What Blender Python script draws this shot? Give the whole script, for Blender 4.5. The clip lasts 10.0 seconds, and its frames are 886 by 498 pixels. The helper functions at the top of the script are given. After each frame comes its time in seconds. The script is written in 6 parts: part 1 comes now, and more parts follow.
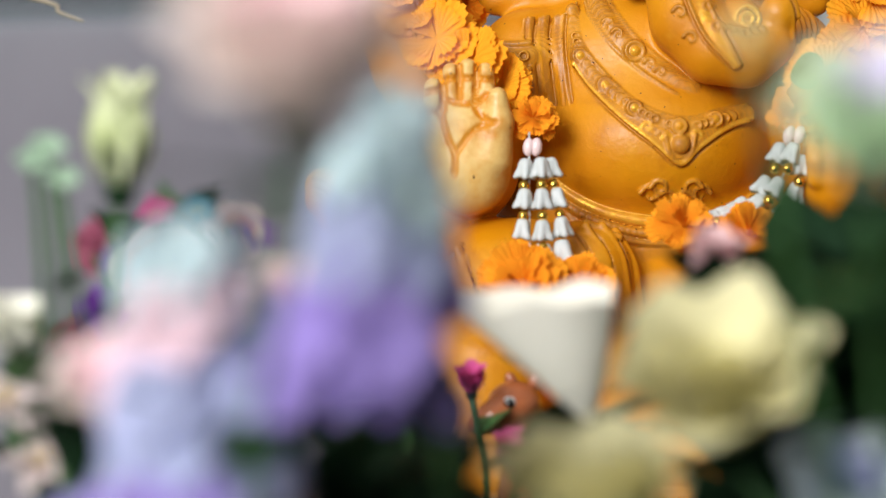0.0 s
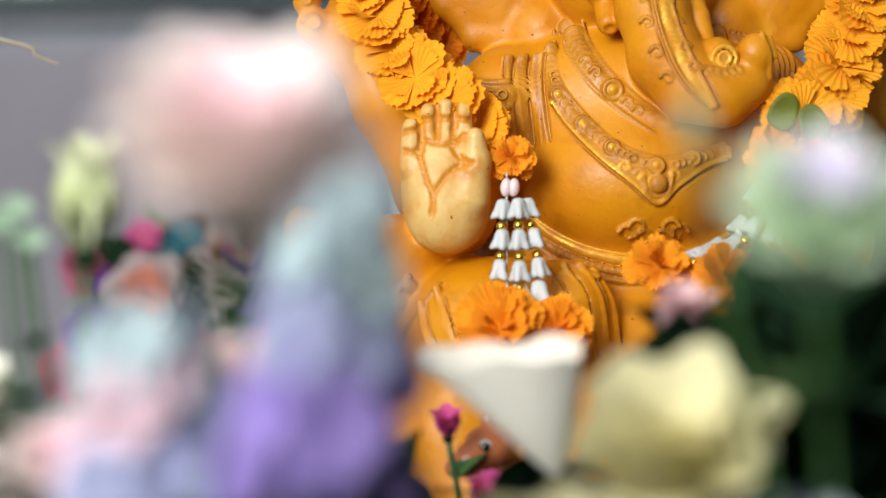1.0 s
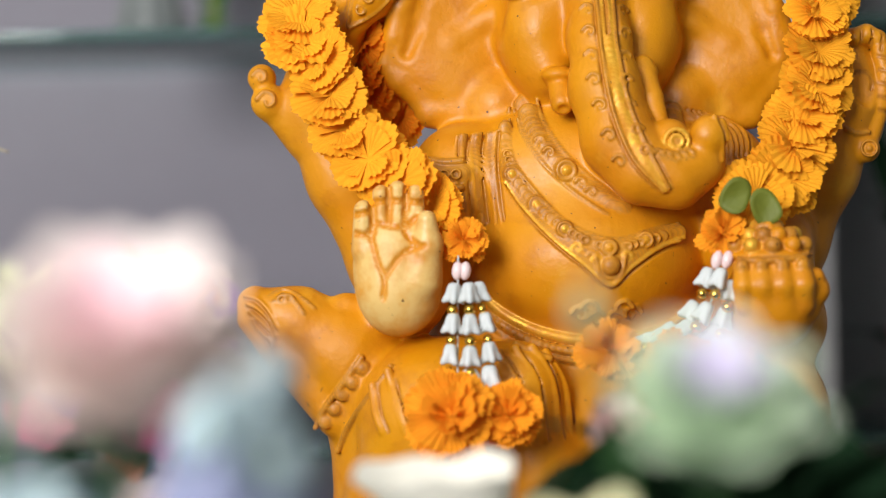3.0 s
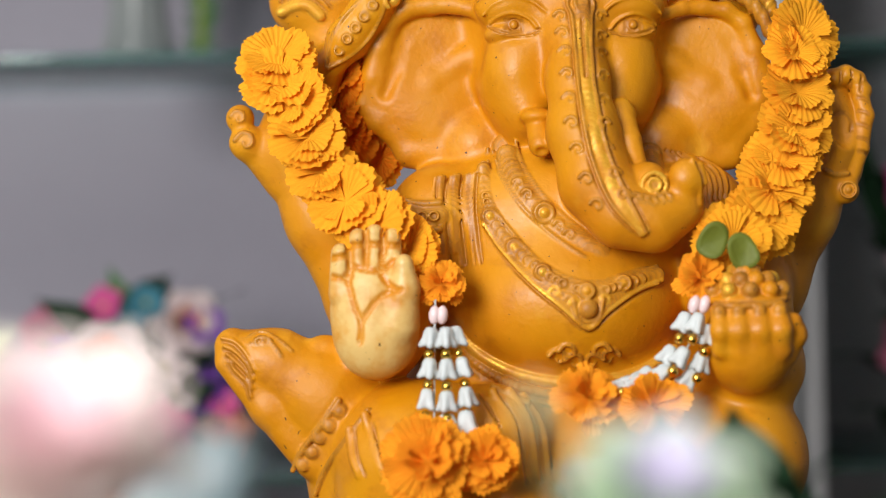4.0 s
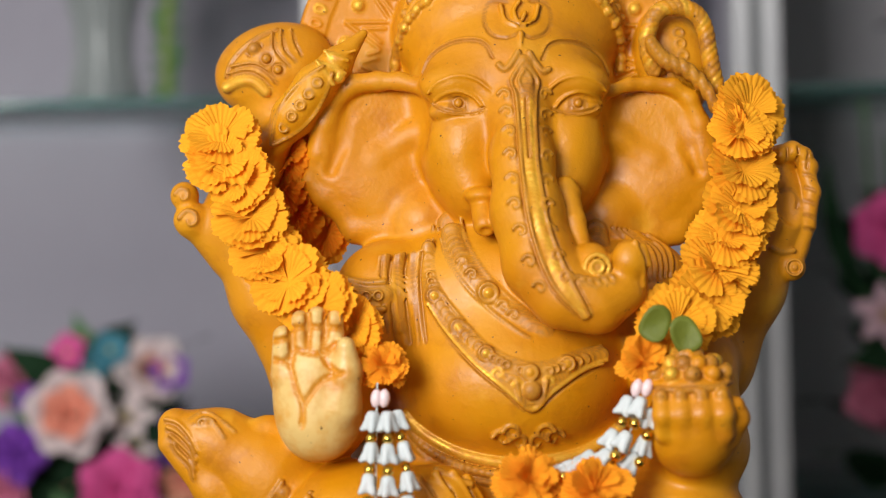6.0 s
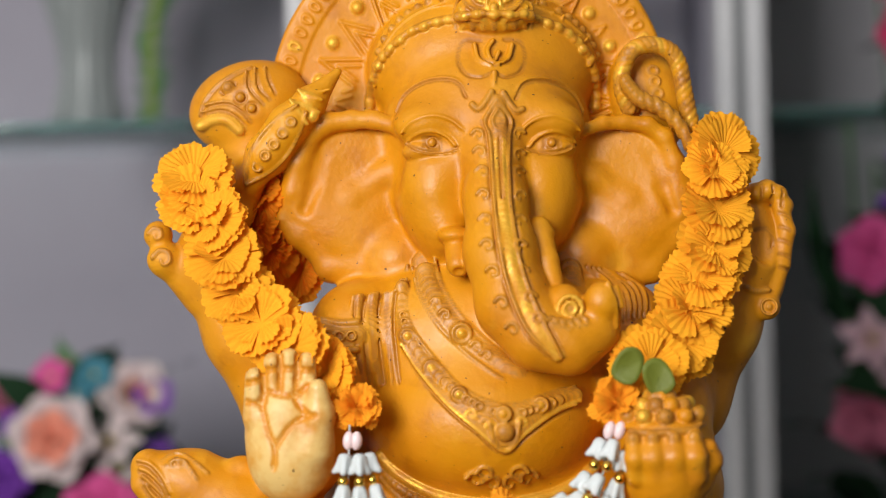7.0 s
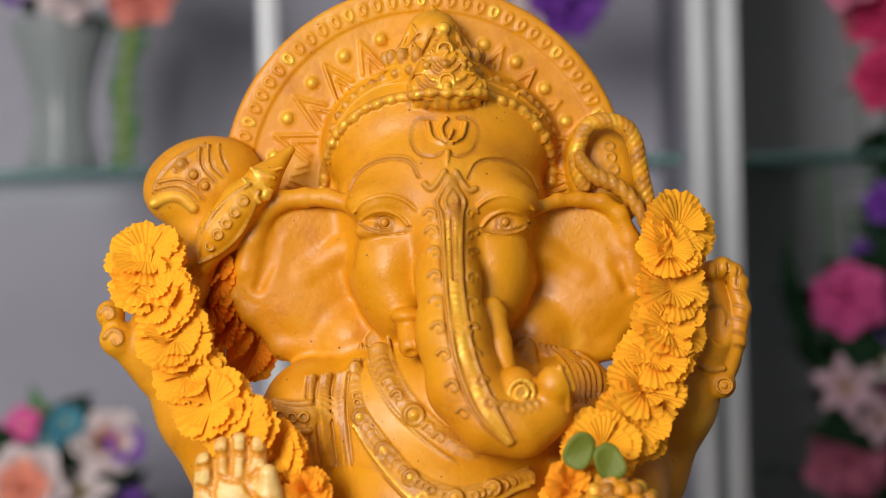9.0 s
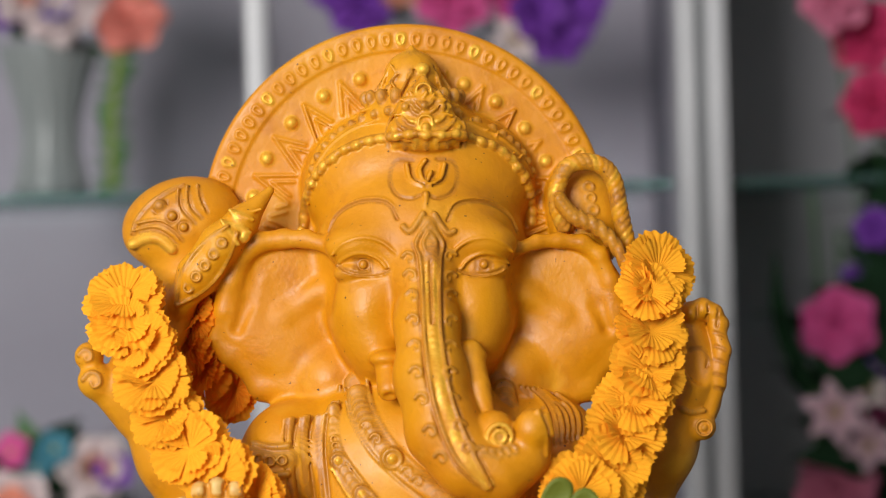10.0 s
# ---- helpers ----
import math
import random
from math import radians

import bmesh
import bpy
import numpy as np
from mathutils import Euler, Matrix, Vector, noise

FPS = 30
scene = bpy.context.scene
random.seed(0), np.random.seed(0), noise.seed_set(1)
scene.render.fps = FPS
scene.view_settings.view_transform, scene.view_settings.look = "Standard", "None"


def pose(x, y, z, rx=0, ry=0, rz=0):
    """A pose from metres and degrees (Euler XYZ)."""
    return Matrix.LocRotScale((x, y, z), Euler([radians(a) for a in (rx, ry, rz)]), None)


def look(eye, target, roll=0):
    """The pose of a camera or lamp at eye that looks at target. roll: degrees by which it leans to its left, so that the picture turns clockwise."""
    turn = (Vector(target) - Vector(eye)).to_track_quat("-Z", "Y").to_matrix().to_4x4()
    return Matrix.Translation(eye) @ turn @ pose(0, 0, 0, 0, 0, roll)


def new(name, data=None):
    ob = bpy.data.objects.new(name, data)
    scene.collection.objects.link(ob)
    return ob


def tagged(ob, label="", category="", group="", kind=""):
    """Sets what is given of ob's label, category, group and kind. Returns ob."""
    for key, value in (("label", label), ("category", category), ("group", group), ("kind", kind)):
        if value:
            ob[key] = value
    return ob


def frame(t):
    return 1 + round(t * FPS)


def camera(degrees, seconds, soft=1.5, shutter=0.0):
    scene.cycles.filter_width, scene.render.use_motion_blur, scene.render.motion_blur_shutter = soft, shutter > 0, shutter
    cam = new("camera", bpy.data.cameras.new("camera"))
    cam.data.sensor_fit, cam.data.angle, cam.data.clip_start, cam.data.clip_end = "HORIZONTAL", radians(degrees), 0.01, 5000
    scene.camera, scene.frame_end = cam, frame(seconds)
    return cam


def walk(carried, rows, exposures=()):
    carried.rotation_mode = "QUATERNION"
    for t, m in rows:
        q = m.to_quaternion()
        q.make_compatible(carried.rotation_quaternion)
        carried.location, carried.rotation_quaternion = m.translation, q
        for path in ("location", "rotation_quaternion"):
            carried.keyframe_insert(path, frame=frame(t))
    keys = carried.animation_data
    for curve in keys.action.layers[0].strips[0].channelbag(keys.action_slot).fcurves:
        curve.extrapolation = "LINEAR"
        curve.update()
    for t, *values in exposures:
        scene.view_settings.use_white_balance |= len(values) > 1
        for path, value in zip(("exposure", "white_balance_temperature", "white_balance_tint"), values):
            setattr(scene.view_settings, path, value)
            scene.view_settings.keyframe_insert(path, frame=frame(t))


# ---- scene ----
# Camera on a slider, rising and drifting to its right
LENS, FOCUS, APERTURE = 26.0, 1.320, 2.8
cam = camera(LENS, 10.0, 1.0)
ROWS = [  # t, x, y, z, pitch, yaw, lean
    (0.0, -0.1596, -1.3006, 0.9700, 0.000, 0.000, 1.300),
    (0.5, -0.1512, -1.3025, 0.9835, -0.034, 0.028, 1.338),
    (1.0, -0.1432, -1.3039, 0.9972, -0.058, 0.058, 1.360),
    (1.5, -0.1355, -1.3047, 1.0110, -0.065, 0.080, 1.347),
    (2.0, -0.1275, -1.3043, 1.0247, -0.067, 0.068, 1.323),
    (2.5, -0.1191, -1.3033, 1.0379, -0.097, 0.034, 1.295),
    (4.0, -0.0961, -1.2994, 1.0795, -0.072, -0.014, 1.215),
    (4.5, -0.0880, -1.2983, 1.0925, -0.056, -0.072, 1.215),
    (5.0, -0.0788, -1.2975, 1.1049, -0.040, -0.178, 1.230),
    (5.5, -0.0707, -1.2961, 1.1176, -0.012, -0.213, 1.253),
    (7.0, -0.0446, -1.2923, 1.1557, 0.096, -0.288, 1.302),
    (7.5, -0.0365, -1.2907, 1.1680, 0.113, -0.277, 1.325),
    (8.0, -0.0281, -1.2889, 1.1808, 0.137, -0.297, 1.358),
    (8.5, -0.0197, -1.2879, 1.1939, 0.181, -0.323, 1.382),
    (9.0, -0.0119, -1.2863, 1.2067, 0.214, -0.316, 1.400),
    (9.5, -0.0037, -1.2850, 1.2197, 0.271, -0.300, 1.425),
    (10.0, 0.0043, -1.2832, 1.2326, 0.322, -0.271, 1.451),
]
walk(cam, [(t, pose(x, y, z, 90 + pitch, 0, yaw) @ pose(0, 0, 0, 0, 0, -lean)) for t, x, y, z, pitch, yaw, lean in ROWS])
cam.data.dof.use_dof, cam.data.dof.focus_distance, cam.data.dof.aperture_fstop = True, FOCUS, APERTURE

# Daylight from the open shop front behind the camera
world = bpy.data.worlds.new("sky")
scene.world = world
world.use_nodes = True
wn = world.node_tree.nodes
sky = wn.new("ShaderNodeTexSky")
sky.sky_type, sky.sun_disc, sky.sun_elevation, sky.sun_rotation = "NISHITA", False, radians(50), radians(200)
wn["Background"].inputs[1].default_value = 0.05
world.node_tree.links.new(sky.outputs[0], wn["Background"].inputs[0])


def area_lamp(name, m, sx, sy, watts, colour):
    data = bpy.data.lights.new(name, "AREA")
    data.shape, data.size, data.size_y, data.energy, data.color = "RECTANGLE", sx, sy, watts, colour
    ob = new(name, data)
    ob.matrix_world = m
    return ob


area_lamp("shop_front_daylight", look((-1.42, -2.66, 1.93), (-0.25, 0, 1.15)), 1.3, 1.35, 110, (1.0, 0.985, 0.96))
scene.view_settings.exposure = 0.0


# ---------------------------------------------------------------- materials
def material(name, base, rough=0.6, metal=0.0, dark=None, scale=40.0, amount=0.5, bump=0.15, bump_scale=200.0, sheen=0.0, transmit=0.0, spread=0.0, translucent=0.0, gloss=0.5):
    """Two-scale mottled paint: base and dark tone mixed by broad and fine noise, with fine relief."""
    m = bpy.data.materials.new(name)
    m.use_nodes = True
    n, l = m.node_tree.nodes, m.node_tree.links
    b = n["Principled BSDF"]
    co = n.new("ShaderNodeTexCoord")
    broad, fine = n.new("ShaderNodeTexNoise"), n.new("ShaderNodeTexNoise")
    broad.inputs["Scale"].default_value, broad.inputs["Detail"].default_value = scale, 6
    fine.inputs["Scale"].default_value, fine.inputs["Detail"].default_value = bump_scale, 4
    for t in (broad, fine):
        l.new(co.outputs["Object"], t.inputs["Vector"])
    mix, ramp = n.new("ShaderNodeMix"), n.new("ShaderNodeMapRange")
    mix.data_type = "RGBA"
    ramp.inputs["From Min"].default_value, ramp.inputs["From Max"].default_value = 0.35, 0.75
    ramp.inputs["To Max"].default_value = amount
    l.new(broad.outputs["Fac"], ramp.inputs["Value"])
    l.new(ramp.outputs["Result"], mix.inputs["Factor"])
    mix.inputs["A"].default_value = (*base, 1)
    mix.inputs["B"].default_value = (*(dark or tuple(c * 0.7 for c in base)), 1)
    out = mix.outputs["Result"]
    if spread:
        info, hsv, rng = n.new("ShaderNodeObjectInfo"), n.new("ShaderNodeHueSaturation"), n.new("ShaderNodeMapRange")
        rng.inputs["To Min"].default_value, rng.inputs["To Max"].default_value = 1 - spread, 1 + spread
        l.new(info.outputs["Random"], rng.inputs["Value"])
        l.new(rng.outputs["Result"], hsv.inputs["Value"])
        l.new(out, hsv.inputs["Color"])
        out = hsv.outputs["Color"]
    l.new(out, b.inputs["Base Color"])
    b.inputs["Roughness"].default_value, b.inputs["Metallic"].default_value = rough, metal
    b.inputs["Transmission Weight"].default_value = transmit
    b.inputs["Specular IOR Level"].default_value = gloss
    rr = n.new("ShaderNodeMapRange")
    rr.inputs["To Min"].default_value, rr.inputs["To Max"].default_value = max(rough - 0.12, 0.02), min(rough + 0.12, 1)
    l.new(fine.outputs["Fac"], rr.inputs["Value"])
    l.new(rr.outputs["Result"], b.inputs["Roughness"])
    bp = n.new("ShaderNodeBump")
    bp.inputs["Strength"].default_value, bp.inputs["Distance"].default_value = bump, 0.002
    l.new(fine.outputs["Fac"], bp.inputs["Height"])
    l.new(bp.outputs["Normal"], b.inputs["Normal"])
    if translucent:
        tr, ms = n.new("ShaderNodeBsdfTranslucent"), n.new("ShaderNodeMixShader")
        l.new(out, tr.inputs["Color"])
        ms.inputs["Fac"].default_value = translucent
        l.new(b.outputs["BSDF"], ms.inputs[1])
        l.new(tr.outputs["BSDF"], ms.inputs[2])
        l.new(ms.outputs["Shader"], n["Material Output"].inputs["Surface"])
    return m


MARIGOLD = material("marigold_fabric", (1.0, 0.455, 0.022), 0.8, 0, (1.0, 0.39, 0.014), 50, 0.6, 0.3, 500, spread=0.05, translucent=0.16, gloss=0.2)
DEEP_MARIGOLD = material("deep_marigold_fabric", (1.0, 0.40, 0.020), 0.8, 0, (1.0, 0.33, 0.013), 50, 0.7, 0.3, 500, spread=0.05, translucent=0.16, gloss=0.2)
ORANGE_MARIGOLD = material("orange_marigold_fabric", (1.0, 0.40, 0.016), 0.8, 0, (1.0, 0.32, 0.012), 50, 0.7, 0.3, 500, spread=0.05, translucent=0.5, gloss=0.2)
JASMINE = material("white_plastic_petals", (0.72, 0.76, 0.76), 0.45, 0, (0.60, 0.66, 0.68), 80, 0.5, 0.1, 300, translucent=0.15)
PEARL = material("pink_pearl_bead", (0.85, 0.66, 0.66), 0.25, 0, (0.8, 0.6, 0.6), 50, 0.4, 0.02, 100)
BRASS = material("polished_gold_bead", (0.85, 0.55, 0.10), 0.18, 1.0, (0.7, 0.4, 0.06), 60, 0.5, 0.03, 100)
LEAF = material("green_fabric_leaf", (0.20, 0.23, 0.025), 0.6, 0, (0.13, 0.16, 0.015), 40, 0.8, 0.2, 300, translucent=0.2)
DARK_LEAF = material("dark_green_leaf", (0.010, 0.036, 0.013), 0.75, 0, (0.004, 0.016, 0.007), 25, 0.9, 0.2, 200, spread=0.15, translucent=0.1, gloss=0.15)
MID_LEAF = material("mid_green_leaf", (0.060, 0.16, 0.040), 0.55, 0, (0.02, 0.08, 0.03), 25, 0.9, 0.2, 200, spread=0.15, translucent=0.15)
WALL = material("grey_painted_panel", (0.335, 0.305, 0.365), 0.65, 0, (0.27, 0.25, 0.305), 2.2, 0.9, 0.05, 60)
SIDE_WALL = material("off_white_plaster", (0.44, 0.43, 0.41), 0.8, 0, (0.38, 0.37, 0.35), 3, 0.8, 0.1, 80)
BAY_WALL = material("mid_grey_panel", (0.34, 0.325, 0.35), 0.7, 0, (0.28, 0.265, 0.29), 2.5, 0.9, 0.05, 60)
POST = material("white_lacquered_metal", (0.52, 0.52, 0.54), 0.35, 0, (0.44, 0.44, 0.47), 8, 0.6, 0.05, 150)
# grey standing in for shade between the posts; also colours the table
SHADOW_GAP = material("gap_shade_and_table_grey", (0.20, 0.215, 0.22), 0.6, 0, (0.15, 0.16, 0.165), 20, 0.5, 0.05, 100)
GLASS = material("green_edge_glass", (0.20, 0.40, 0.36), 0.12, 0, (0.15, 0.33, 0.30), 5, 0.3, 0.0, 30, transmit=0.85)
FLOOR = material("speckled_tile", (0.46, 0.44, 0.41), 0.35, 0, (0.36, 0.34, 0.32), 12, 0.8, 0.05, 90)
CEIL = material("white_ceiling_board", (0.78, 0.78, 0.77), 0.9, 0, (0.72, 0.72, 0.71), 4, 0.6, 0.1, 120)
CLOTH = material("dark_green_tablecloth", (0.03, 0.06, 0.045), 0.9, 0, (0.015, 0.03, 0.025), 12, 0.8, 0.4, 400)
VASE = material("pale_glazed_ceramic", (0.24, 0.26, 0.26), 0.35, 0, (0.18, 0.205, 0.21), 9, 0.7, 0.05, 60)
EYE_BLACK = material("black_glazed_eye", (0.012, 0.010, 0.010), 0.12, 0, (0.02, 0.016, 0.014), 60, 0.4, 0.02, 120)
FIG = material("brown_glazed_figurine", (0.46, 0.15, 0.06), 0.14, 0, (0.30, 0.08, 0.03), 50, 0.8, 0.05, 120)


def petal_material(name, base, tip):
    return material(name, base, 0.7, 0, tip, 22, 0.9, 0.15, 300, spread=0.05, translucent=0.22)


PINK_WHITE = petal_material("blush_white_petal", (0.95, 0.88, 0.82), (0.92, 0.74, 0.74))
BLUSH = petal_material("blush_pink_petal", (0.88, 0.56, 0.58), (0.88, 0.70, 0.70))
CREAM = petal_material("cream_petal", (0.90, 0.86, 0.54), (0.86, 0.80, 0.46))
IVORY = petal_material("ivory_petal", (0.95, 0.94, 0.86), (0.92, 0.90, 0.78))
GREEN_BUD = petal_material("pale_green_petal", (0.86, 0.90, 0.62), (0.76, 0.84, 0.52))
MINT = petal_material("mint_white_petal", (0.72, 0.90, 0.62), (0.80, 0.88, 0.76))
LAVENDER = petal_material("lavender_petal", (0.29, 0.20, 0.58), (0.38, 0.31, 0.70))
PALE_BLUE = petal_material("powder_blue_petal", (0.38, 0.46, 0.66), (0.46, 0.42, 0.70))
MAGENTA = petal_material("magenta_petal", (0.66, 0.045, 0.27), (0.74, 0.18, 0.40))
PURPLE = petal_material("deep_purple_petal", (0.16, 0.03, 0.36), (0.26, 0.07, 0.46))
CORAL = petal_material("coral_petal", (0.80, 0.22, 0.18), (0.84, 0.42, 0.34))
PEACH = petal_material("peach_petal", (0.74, 0.28, 0.17), (0.66, 0.38, 0.28))
WHITE_PETAL = petal_material("white_petal", (0.70, 0.64, 0.63), (0.66, 0.44, 0.46))
TEAL = petal_material("teal_petal", (0.04, 0.20, 0.28), (0.07, 0.26, 0.34))
YELLOW = petal_material("yellow_petal", (0.72, 0.60, 0.12), (0.66, 0.46, 0.06))


def statue_paint():
    """Ochre enamel with bronze and gold coats on the ornaments, umber rubbed into incised lines, a worn pale palm, specks and scuffs."""
    m = bpy.data.materials.new("statue_paint")
    m.use_nodes = True
    n, l = m.node_tree.nodes, m.node_tree.links
    b = n["Principled BSDF"]
    co = n.new("ShaderNodeTexCoord")

    def tex(scale, detail=5.0, rough=0.5):
        t = n.new("ShaderNodeTexNoise")
        t.inputs["Scale"].default_value, t.inputs["Detail"].default_value, t.inputs["Roughness"].default_value = scale, detail, rough
        l.new(co.outputs["Object"], t.inputs["Vector"])
        return t.outputs["Fac"]

    def span(value, a, z, lo=0.0, hi=1.0):
        r = n.new("ShaderNodeMapRange")
        for key, v in (("From Min", a), ("From Max", z), ("To Min", lo), ("To Max", hi)):
            r.inputs[key].default_value = v
        l.new(value, r.inputs["Value"])
        return r.outputs["Result"]

    def times(a, c):
        k = n.new("ShaderNodeMath")
        k.operation = "MULTIPLY"
        l.new(a, k.inputs[0])
        l.new(c, k.inputs[1])
        return k.outputs["Value"]

    def blend(fac, a, c):
        x = n.new("ShaderNodeMix")
        x.data_type = "RGBA"
        l.new(fac, x.inputs["Factor"])
        for key, v in (("A", a), ("B", c)):
            if isinstance(v, tuple):
                x.inputs[key].default_value = (*v, 1)
            else:
                l.new(v, x.inputs[key])
        return x.outputs["Result"]

    def coat(name):
        a = n.new("ShaderNodeAttribute")
        a.attribute_name = name
        return a.outputs["Fac"]

    broad, mid, fine = tex(11, 5), tex(48, 6, 0.6), tex(240, 4)
    col = blend(span(broad, 0.35, 0.68), (0.69, 0.288, 0.005), (0.61, 0.216, 0.003))
    col = blend(span(mid, 0.52, 0.75, 0, 0.65), col, (0.46, 0.145, 0.006))
    col = blend(span(tex(26, 4), 0.60, 0.75, 0, 0.45), col, (0.80, 0.43, 0.035))
    bronze = blend(span(mid, 0.35, 0.65), (0.56, 0.245, 0.022), (0.34, 0.130, 0.016))
    col = blend(span(coat("bronze_coat"), 0.1, 0.9, 0, 0.9), col, bronze)
    gold = coat("gold_coat")
    rub = times(span(gold, 0.1, 0.8), span(tex(90, 3), 0.35, 0.6, 0.25, 1.0))
    col = blend(rub, col, (0.82, 0.45, 0.045))
    col = blend(span(coat("umber_coat"), 0.1, 0.9, 0, 0.55), col, (0.30, 0.105, 0.012))
    worn = times(coat("worn_coat"), span(tex(55, 6, 0.6), 0.30, 0.58, 0.2, 1.0))
    col = blend(worn, col, (0.76, 0.50, 0.17))
    speck = span(tex(300, 2, 0.4), 0.745, 0.77)
    col = blend(speck, col, (0.10, 0.04, 0.012))
    l.new(col, b.inputs["Base Color"])
    l.new(times(rub, span(mid, 0.3, 0.7, 0.3, 0.65)), b.inputs["Metallic"])
    l.new(span(tex(34, 5), 0.3, 0.7, 0.32, 0.58), b.inputs["Roughness"])
    b.inputs["Specular IOR Level"].default_value = 0.42
    bump = n.new("ShaderNodeBump")
    bump.inputs["Strength"].default_value, bump.inputs["Distance"].default_value = 0.32, 0.0022
    h = n.new("ShaderNodeMath")
    l.new(times(fine, span(mid, 0, 1, 0.2, 0.5)), h.inputs[0])
    l.new(mid, h.inputs[1])
    l.new(h.outputs["Value"], bump.inputs["Height"])
    l.new(bump.outputs["Normal"], b.inputs["Normal"])
    return m


STATUE_PAINT = statue_paint()


# ---------------------------------------------------------------- mesh helpers
def part(name, bm, mats, parent=None, label="", smooth=True):
    me = bpy.data.meshes.new(name)
    bm.to_mesh(me)
    bm.free()
    for m in mats if isinstance(mats, (list, tuple)) else [mats]:
        me.materials.append(m)
    if smooth:
        me.polygons.foreach_set("use_smooth", [True] * len(me.polygons))
    ob = new(name, me)
    if parent:
        ob.parent = parent
    if label:
        tagged(ob, label)
    return ob


def thing(name, at, label, category, group="", kind=""):
    ob = new(name)
    ob.location = at
    return tagged(ob, label, category, group, kind)


def box(bm, x0, y0, z0, x1, y1, z1, mi=0, bevel=0.0):
    g = bmesh.ops.create_cube(bm, size=1, matrix=Matrix.LocRotScale(((x0 + x1) / 2, (y0 + y1) / 2, (z0 + z1) / 2), None, (x1 - x0, y1 - y0, z1 - z0)))
    fs = {f for v in g["verts"] for f in v.link_faces}
    for f in fs:
        f.material_index = mi
    if bevel:
        bmesh.ops.bevel(bm, geom=list({e for f in fs for e in f.edges}), offset=bevel, segments=2, affect="EDGES", profile=0.5)


def ball(bm, at, r, mi=0, seg=12, rot=None):
    r = r if isinstance(r, (tuple, list)) else (r, r, r)
    m = Matrix.LocRotScale(at, rot, r)
    rows = max(5, seg * 2 // 3)
    top, low = bm.verts.new(m @ Vector((0, 0, 1))), bm.verts.new(m @ Vector((0, 0, -1)))
    rings = []
    for i in range(1, rows):
        a = math.pi * i / rows
        rings.append([bm.verts.new(m @ Vector((math.sin(a) * math.cos(2 * math.pi * k / seg), math.sin(a) * math.sin(2 * math.pi * k / seg), math.cos(a)))) for k in range(seg)])
    for k in range(seg):
        j = (k + 1) % seg
        bm.faces.new((top, rings[0][k], rings[0][j])).material_index = mi
        bm.faces.new((low, rings[-1][j], rings[-1][k])).material_index = mi
        for a, b in zip(rings, rings[1:]):
            bm.faces.new((a[k], b[k], b[j], a[j])).material_index = mi


def tube(bm, pts, radii, mi=0, seg=8, flat=1.0, closed=False):
    """A tube with capped ends along pts; flat squashes it along y."""
    pts = [Vector(p) for p in pts]
    n = len(pts)
    radii = radii if isinstance(radii, (list, tuple)) else [radii] * n
    rings, up = [], None
    for i, p in enumerate(pts):
        a = pts[(i - 1) % n] if (closed or i) else p
        b = pts[(i + 1) % n] if (closed or i < n - 1) else p
        d = (b - a).normalized()
        if up is None:
            up = Vector((0, -1, 0)) if abs(d.y) < 0.9 else Vector((1, 0, 0))
        up = (up - d * up.dot(d)).normalized()
        s = d.cross(up)
        ring = []
        for k in range(seg):
            q = 2 * math.pi * k / seg
            o = s * math.cos(q) * radii[i] + up * math.sin(q) * radii[i] * flat
            ring.append(bm.verts.new(p + o))
        rings.append(ring)
    for i in range(n if closed else n - 1):
        r0, r1 = rings[i], rings[(i + 1) % n]
        for k in range(seg):
            bm.faces.new((r0[k], r0[(k + 1) % seg], r1[(k + 1) % seg], r1[k])).material_index = mi
    if not closed:
        bm.faces.new(rings[0][::-1]).material_index = mi
        bm.faces.new(rings[-1]).material_index = mi


def lathe(bm, prof, at=(0, 0, 0), seg=32, mi=0):
    rings = [[bm.verts.new((at[0] + r * math.cos(2 * math.pi * k / seg), at[1] + r * math.sin(2 * math.pi * k / seg), at[2] + z)) for k in range(seg)] for r, z in prof]
    for a, b in zip(rings, rings[1:]):
        for k in range(seg):
            bm.faces.new((a[k], a[(k + 1) % seg], b[(k + 1) % seg], b[k])).material_index = mi
    bm.faces.new(rings[0][::-1]).material_index = mi


def smooth_path(pts, per=6):
    """Catmull-Rom through pts."""
    pts = [Vector(p) for p in pts]
    q = [pts[0] * 2 - pts[1], *pts, pts[-1] * 2 - pts[-2]]
    out = []
    for i in range(1, len(q) - 2):
        for k in range(per):
            t = k / per
            out.append(0.5 * ((2 * q[i]) + (q[i + 1] - q[i - 1]) * t + (2 * q[i - 1] - 5 * q[i] + 4 * q[i + 1] - q[i + 2]) * t * t + (3 * q[i] - q[i - 1] - 3 * q[i + 1] + q[i + 2]) * t ** 3))
    return [*out, pts[-1]]


# ---------------------------------------------------------------- room
def slab(name, x0, y0, z0, x1, y1, z1, mat, label, category, bevel=0.0):
    bm = bmesh.new()
    box(bm, x0, y0, z0, x1, y1, z1, 0, bevel)
    return tagged(part(name, bm, mat, None, "", False), label, category, "", "structure")


